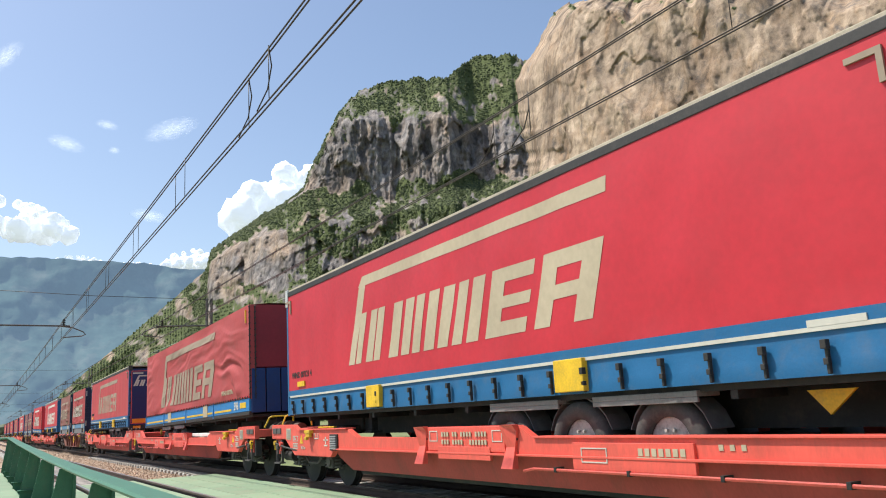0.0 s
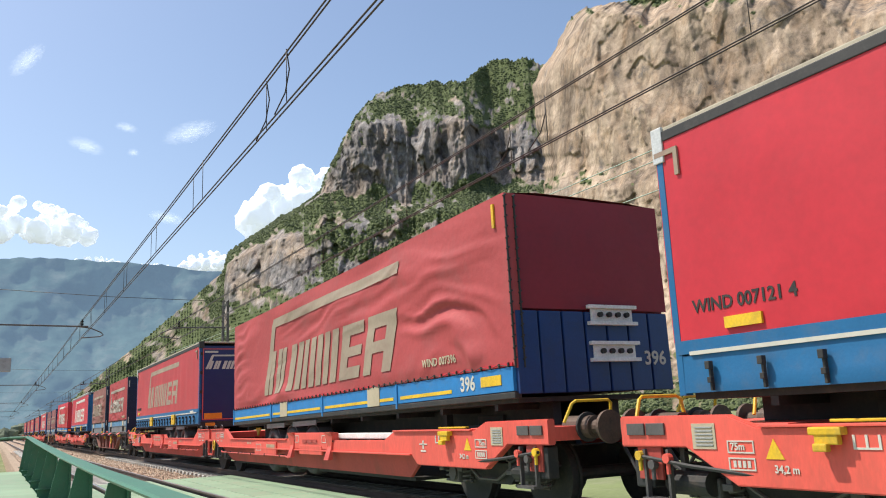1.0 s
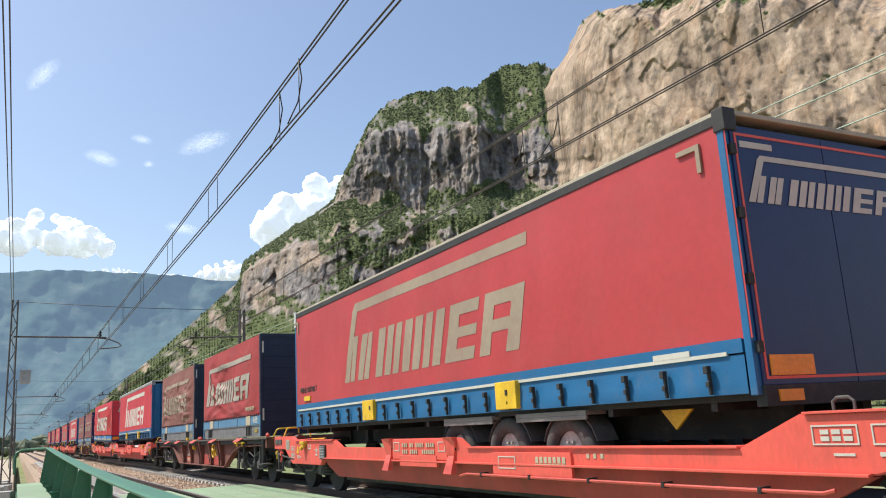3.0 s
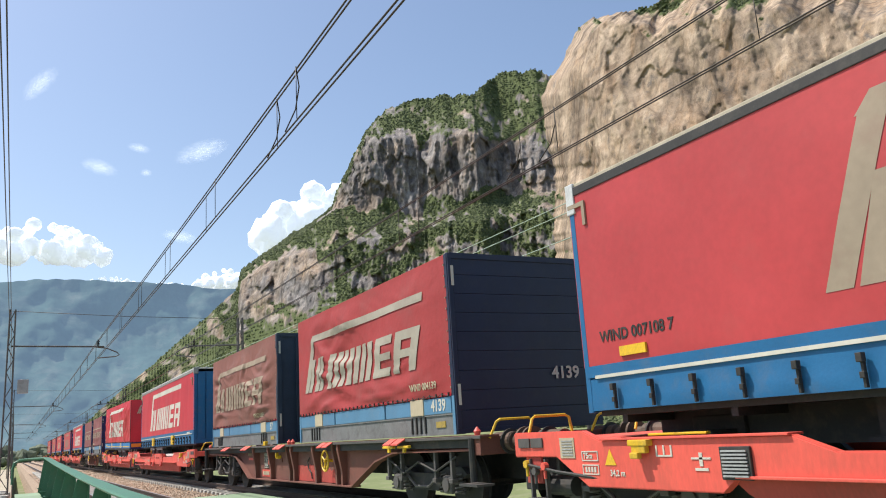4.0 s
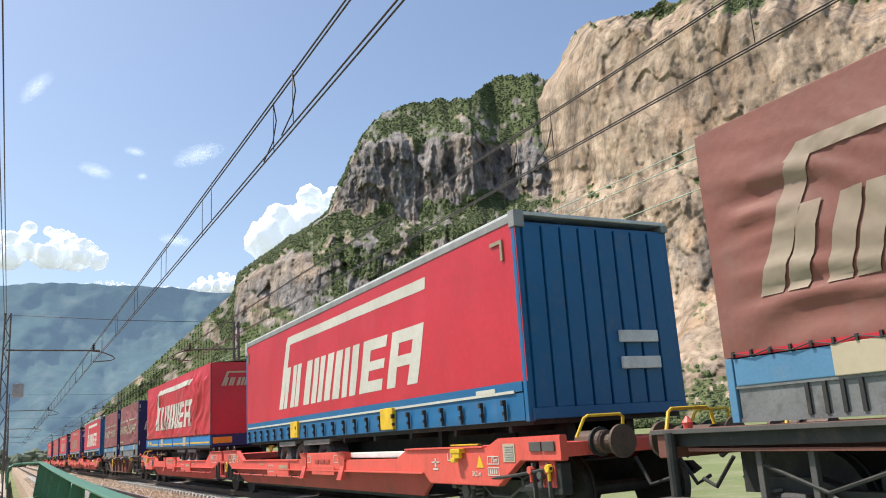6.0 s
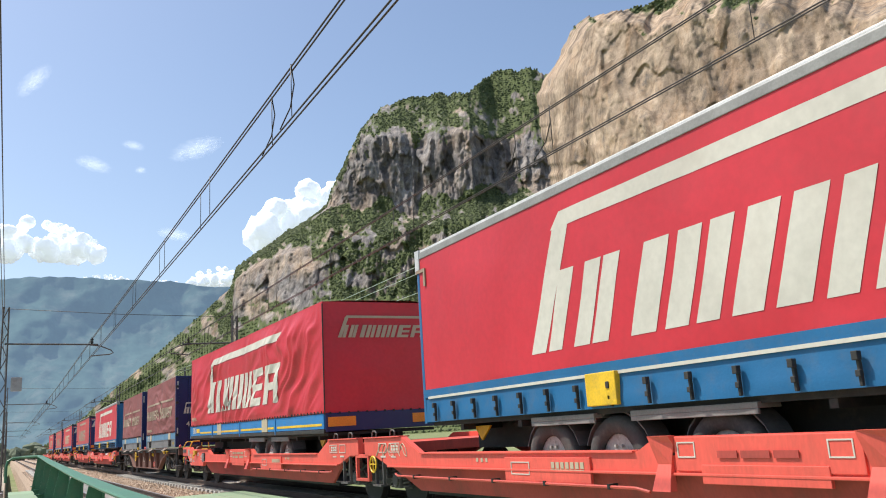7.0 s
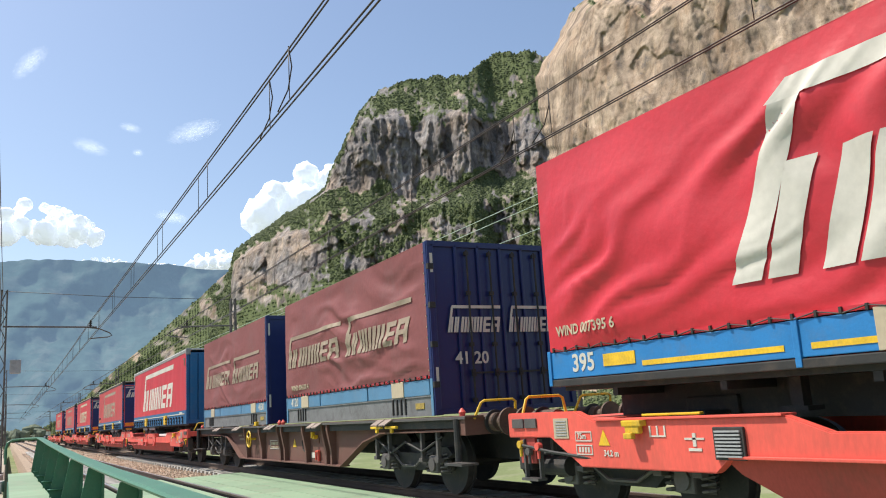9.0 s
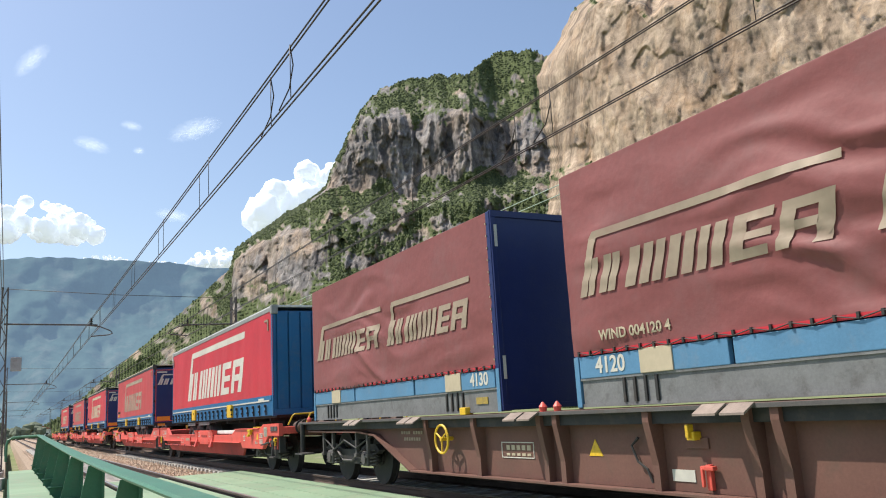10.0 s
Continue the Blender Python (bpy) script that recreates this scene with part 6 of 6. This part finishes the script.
def container_wagon(s, body_mat, dark):
    t = empty("container_wagon")
    tagged(t, "dirty brown container flat wagon with fish-belly sills" if dark else "rusty red-brown container flat wagon with fish-belly sills", "railway wagon", group="wagons")
    X, W = 1.34, 1.16          # edge of the top flange; face of the sill
    outline = [(0.3, 1.14), (FLAT - 0.3, 1.14), (FLAT - 0.3, 0.98), (15.0, 0.95), (14.3, 0.90), (12.9, 0.36), (5.2, 0.36), (4.0, 0.82), (3.3, 0.95), (0.3, 0.98)]
    for sd in (-1, 1):
        bm = bmesh.new()
        extrude_profile(bm, outline, "x", sd * W, sd * W - sd * 0.05)
        part("side_sill", bm, body_mat, t, "fish-belly side sill")
    part("top_flange", boxes((-X - 0.02, -W + 0.1, 0.1, FLAT - 0.1, 1.135, 1.165), bevel=0.006), body_mat, t)
    part("flange_edge", boxes((-X - 0.028, -X - 0.012, 0.1, FLAT - 0.1, 1.12, 1.162), bevel=0.004), GALV, t, "worn bright flange edge")
    part("bottom_flange", boxes((-W - 0.12, -W + 0.08, 5.2, 12.9, 0.325, 0.355), bevel=0.005), body_mat, t)
    for a, b, c, d in (((0.5, 0.97), (3.2, 0.945), (4.0, 0.80), (5.2, 0.345)), ((12.9, 0.345), (14.3, 0.89), (15.0, 0.945), (FLAT - 0.5, 0.97))):
        bm = bmesh.new()
        pts = [a, b, c, d]
        rows = [[bm.verts.new((xx, y, z + dz)) for xx, dz in ((-W - 0.13, -0.014), (-W + 0.02, -0.014), (-W + 0.02, 0.014), (-W - 0.13, 0.014))] for y, z in pts]
        for p, q in zip(rows, rows[1:]):
            for i in range(4):
                bm.faces.new((p[i], p[(i + 1) % 4], q[(i + 1) % 4], q[i]))
        bm.faces.new(rows[0][::-1]), bm.faces.new(rows[-1])
        bmesh.ops.recalc_face_normals(bm, faces=bm.faces)
        part("lower_edge", bm, body_mat, t)
    for y in (12.2, 10.75, 9.17, 8.84, 7.3, 6.05, 5.74):
        bm = bmesh.new()
        extrude_profile(bm, [(-W + 0.01, 1.13), (-X, 1.13), (-X, 1.02), (-W - 0.10, 0.60), (-W - 0.10, 0.356), (-W + 0.01, 0.356)], "y", y - 0.045, y + 0.045)
        part("rib", bm, body_mat, t)
    for y in (2.5, 5.9, 9.1, 12.25, 14.6):
        for o in (0, 0.32):
            bm = bmesh.new()
            extrude_profile(bm, [(-X - 0.03, 1.17), (-X - 0.17, 1.09), (-X - 0.17, 1.07), (-X - 0.03, 1.15)], "y", y + o, y + o + 0.27)
            part("fold_flap", bm, RED if not dark else FLAP, t, "folding stop flap")
    cy, cz = (11.65, 0.84) if dark else (6.46, 0.81)
    bm = bmesh.new()
    tube(bm, [(-X + 0.0, cy + 0.2 * math.cos(a * math.tau / 18), cz + 0.2 * math.sin(a * math.tau / 18)) for a in range(19)], 0.018, 6)
    for a in range(3):
        c, sn = math.cos(a * math.tau / 3 + 0.5), math.sin(a * math.tau / 3 + 0.5)
        cyl(bm, (-X + 0.0, cy, cz), (-X + 0.0, cy + 0.2 * c, cz + 0.2 * sn), 0.014, 6)
    cyl(bm, (-X - 0.02, cy, cz), (-W, cy, cz), 0.03, 8)
    part("brake_wheel", bm, YELLOW, t, "yellow hand brake wheel")
    for y in (2.3, 2.9):
        part("yellow_latch", boxes((-X - 0.08, -X - 0.02, y, y + 0.42, 1.02, 1.06), (-X - 0.07, -X - 0.03, y + 0.16, y + 0.24, 0.95, 1.03), bevel=0.012), YELLOW, t)
    part("twist_lock", boxes((-X - 0.03, -X + 0.10, 10.85, 11.02, 1.168, 1.27), bevel=0.015), YELLOW, t, "yellow container lock")
    # plates, valves and signs on the face of the sill
    ty = 8.34 if dark else 6.95
    bm = bmesh.new()
    extrude_profile(bm, [(ty - 0.12, 0.66), (ty + 0.12, 0.66), (ty, 0.84)], "x", -W - 0.006, -W)
    part("warning_triangle", bm, YELLOW, t)
    vy = 6.8 if dark else 10.18
    bm = boxes((-W - 0.10, -W, vy - 0.05, vy + 0.05, 0.84, 0.92), (-W - 0.14, -W - 0.06, vy - 0.02, vy + 0.02, 0.86, 0.99), bevel=0.012)
    part("drain_valve", bm, YELLOW, t, "yellow brake valve handle")
    part("valve_plate", boxes((-W - 0.02, -W, vy - 0.14, vy + 0.14, 0.76, 0.86), bevel=0.005), body_mat, t)
    ly, lz = (6.67, 0.52) if dark else (10.94, 0.80)
    bm = boxes((-W - 0.05, -W, ly - 0.03, ly + 0.03, lz - 0.13, lz + 0.10), (-W - 0.08, -W - 0.02, ly - 0.09, ly + 0.07, lz + 0.05, lz + 0.09), (-W - 0.09, -W - 0.06, ly + 0.03, ly + 0.06, lz - 0.10, lz + 0.07), bevel=0.01)
    part("brake_lever", bm, RED, t, "red brake changeover lever")
    bm = bmesh.new()
    hy = 7.6 if dark else 7.9
    tube(bm, [(-W - 0.03, hy, 0.86), (-W - 0.04, hy + 0.1, 0.78), (-W - 0.04, hy + 0.02, 0.62), (-W - 0.03, hy - 0.1, 0.55), (-W - 0.03, hy - 0.16, 0.42)], 0.014, 6)
    part("chain", bm, BLACK, t)
    if dark:
        frame_mark(t, -W - 0.004, 9.55, 0.60, 0.75, 0.20)
        marks(t, -W - 0.004, [(9.62 + 0.12 * i, 0.70, 0.08, 0.06) for i in range(5)] + [(9.62 + 0.12 * i, 0.63, 0.08, 0.03) for i in range(5)], PRINT_CREAM)
        marks(t, -W - 0.004, [(6.88, 0.45, 0.3, 0.11)], PRINT_WHITE)
        marks(t, -W - 0.004, [(12.62 + 0.09 * i, 0.90, 0.06, 0.05) for i in range(9) if i != 4] + [(12.7 + 0.09 * i, 0.80, 0.06, 0.05) for i in range(7)], PRINT_GREY)
    else:
        for k, word in enumerate(("19 000 kg", "20,0 t", "20,2 kN")):
            z = 0.92 - k * 0.125
            part("sign_plate", boxes((-W - 0.014, -W, 11.24, 11.60, z - 0.055, z + 0.055), bevel=0.004), BLACK, t, "black load plate")
            frame_mark(t, -W - 0.016, 11.25, z - 0.05, 0.34, 0.10, 0.008)
            place_text(word, 0.07, t, on_side(-W - 0.017, 11.42, z), PRINT_WHITE)
        for y, z, w, h in ((11.12, 0.40, 0.72, 0.17), (12.5, 0.80, 0.75, 0.06)):
            part("red_panel", boxes((-W - 0.008, -W, y, y + w, z, z + h), bevel=0.003), RED, t, "bright red painted patch")
        marks(t, -W - 0.012, [(11.18 + 0.12 * i, 0.44, 0.09, 0.09) for i in range(5)], PRINT_CREAM)
        marks(t, -W - 0.004, [(12.52 + 0.075 * i, 0.92, 0.045, 0.06) for i in range(11) if i not in (2, 5)], PRINT_GREY)
        for y0, y1, z1 in ((7.36, 8.78, 0.70), (6.12, 7.24, 0.62)):
            bm = bmesh.new()
            n = 12
            top = [(y0 + (y1 - y0) * i / n, z1 + 0.05 * noise.noise(Vector((i * 0.9, y0, 0)))) for i in range(n + 1)]
            extrude_profile(bm, [(y0, 0.37), (y1, 0.37)] + top[::-1], "x", -W - 0.006, -W)
            part("repainted_panel", bm, RED_LOW, t, "bright red repainted patch")
    for y in (0.35, FLAT - 0.5, 9.15, 8.86):
        bm = bmesh.new()
        cyl(bm, (-X + 0.08, y, 1.165), (-X + 0.08, y, 1.22), 0.04, 8, 0.05), cyl(bm, (-X + 0.08, y, 1.22), (-X + 0.08, y, 1.28), 0.055, 8, 0.01)
        part("guide_cone", bm, RED, t, "red locating cone")
    for y in (0.35, FLAT - 0.35):
        bm = bmesh.new()
        cyl(bm, (-X - 0.02, y, 0.55), (-X - 0.02, y, 1.13), 0.05, 10)
        part("end_post", bm, BLACK, t)
        part("step", boxes((-X - 0.12, -X + 0.15, y - 0.25, y + 0.25, 0.50, 0.53)), GALV, t, "steel foot step")
    part("floor", boxes((-X + 0.05, X - 0.05, 0.2, FLAT - 0.2, 1.0, 1.12)), BLACK, t)
    part("centre_sill", boxes((-0.3, 0.3, 0.2, FLAT - 0.2, 0.5, 1.0)), BLACK, t)
    for y in (0.15, FLAT - 0.35):
        part("end_beam", boxes((-X, X, y, y + 0.2, 0.9, 1.14), bevel=0.01), body_mat, t)
    for y in (2.4, FLAT - 2.4):
        bogie(t, y)
    buffers(t, 0.15, -1), buffers(t, FLAT - 0.15, 1)
    moving.append((t, s, 0.0))
    return t


def graffiti(wagon, y0, z0):
    rng = random.Random(5)
    for k in range(5):
        bm = bmesh.new()
        c = y0 + k * 0.24
        pts = [(-1.425, c + 0.12 * math.cos(a * 0.7 + k) * rng.uniform(0.6, 1.1), z0 + 0.10 * math.sin(a * 0.9 + k * 2)) for a in range(9)]
        tube(bm, pts, 0.007, 5)
        part("sprayed_stroke", bm, PRINT_CREAM, wagon, "cream sprayed scrawl")


# wagons, from the head of the visible train to its tail
pocket_wagon(-16.15)
pocket_wagon(18.4)
container_wagon(52.55, mat("wagon_red_brown", (0.17, 0.06, 0.042), 0.75, dirt=(0.10, 0.06, 0.045), dirt_amount=0.7, vary=0.25, scale=1.2), False)
graffiti(pocket_wagon(72.2), 14.9, 0.97)
container_wagon(106.6, BROWN, True)
pocket_wagon(126.1)
pocket_wagon(163.9)
pocket_wagon(200.6)

# loads
A = curtain_trailer(2.81, 1.0, CURTAIN, PRINT_CREAM, CANVAS_ROOF, ROOF_DARK, "doors", None, code="WIND 007121 4")
tagged(A, "red curtain-sided semi-trailer with blue skirt and dark roof rail", "semi-trailer", group="trailers on the train")
B = tarp_trailer(19.15, 5.0, TARP_OLD, PRINT_GREY, "wall", "396", -0.75, 1.15, (7.9, 9.24, 10.56), zb=1.50, z1=4.06, amp=0.22, slant=12.0, code="WIND 007396", code_at=1.9, mark=(10.82, 3.12, 2.06, 3.78))
tagged(B, "faded red tarpaulin semi-trailer with blue drop sides, number 396", "semi-trailer", group="trailers on the train")
C = curtain_trailer(37.2, 8.0, CURTAIN_FADED, PRINT_GREY, CANVAS_ROOF, ROOF_DARK, "doors", "108", code="WIND 007108 7", code_at=0.9, L=13.12, mark=(9.96, 3.35, 2.12, 3.57), grips=(3.75, 8.43))
tagged(C, "sun-faded red curtain semi-trailer with navy doors numbered 108", "semi-trailer", group="trailers on the train")
Dd = swap_body(53.4, 12.0, TARP_MID, PRINT_MID, "planks", "4139", "4139", code="WIND 004139")
tagged(Dd, "sunned red tarpaulin swap body with dark planked end, number 4139", "swap body", group="swap bodies")
Ee = swap_body(62.45, 16.0, TARP_DUSTY, PRINT_GREY, "ribs", "57", None, code="WIND 004057 4", code_at=1.55, wall_mat=mat("faded_blue_steel", (0.022, 0.036, 0.062), 0.55, dirt=(0.05, 0.06, 0.075)))
tagged(Ee, "dusty brown-red tarpaulin swap body with ribbed blue end", "swap body", group="swap bodies")
Ff = curtain_trailer(72.92, 20.0, CURTAIN, PRINT_WHITE, ROOF_LIGHT, mat("grey_roof_rail", (0.27, 0.265, 0.25), 0.5, 0.1, dirt=(0.2, 0.19, 0.17)), "front", None, rear_near=False, z1=4.0, mark=(10.6, 2.65, 2.06, 3.66))
tagged(Ff, "bright red curtain semi-trailer with blue front wall and pale roof", "semi-trailer", group="trailers on the train")
G = tarp_trailer(91.06, 25.0, TARP_RED, PRINT_WHITE, "tarp", "395", 0.6, 13.0, zb=1.37, z1=3.97, slant=-38.0, amp=0.26, code="WIND 007395 6", code_at=12.9)
tagged(G, "bright red wrinkled tarpaulin semi-trailer with orange plates, number 395", "semi-trailer", group="trailers on the train")
Hh = swap_body(107.7, 30.0, TARP_MAROON, PRINT_GREY, "ribs", "4120", "41 20", double=True, wall_mat=NAVY, code="WIND 004120 4", code_at=6.25)
tagged(Hh, "sooty maroon tarpaulin swap body with ribbed navy end numbered 4120", "swap body", group="swap bodies")
Ii = swap_body(116.6, 34.0, TARP_MAROON, PRINT_GREY, "doors", "4130", "4130", double=True, wall_mat=NAVY)
tagged(Ii, "sooty maroon tarpaulin swap body with plain navy end, number 4130", "swap body", group="swap bodies")
for src, s, tip in ((Ff, 126.9, 0.0), (C, 145.4, 0.0), (A, 165.0, 0.0), (C, 182.2, 0.0), (A, 201.6, 0.0)):
    c = copy_thing(src, pose(TRACK_FAR, s, 0))
    moving.append((c, s, tip))


def motions():
    steps = [0.5 * k for k in range(21)]
    for ob, s, tip in moving:
        walk(ob, [(t, pose(TRACK_FAR, s - SPEED * t - GAIN * t * t / 2, 0, tip)) for t in steps])
    spin = [k / 15 for k in range(151)]
    for w, y in turning:
        walk(w, [(t, pose(0, y, WHEEL_R, math.degrees((SPEED * t + GAIN * t * t / 2) / WHEEL_R))) for t in spin])


motions()
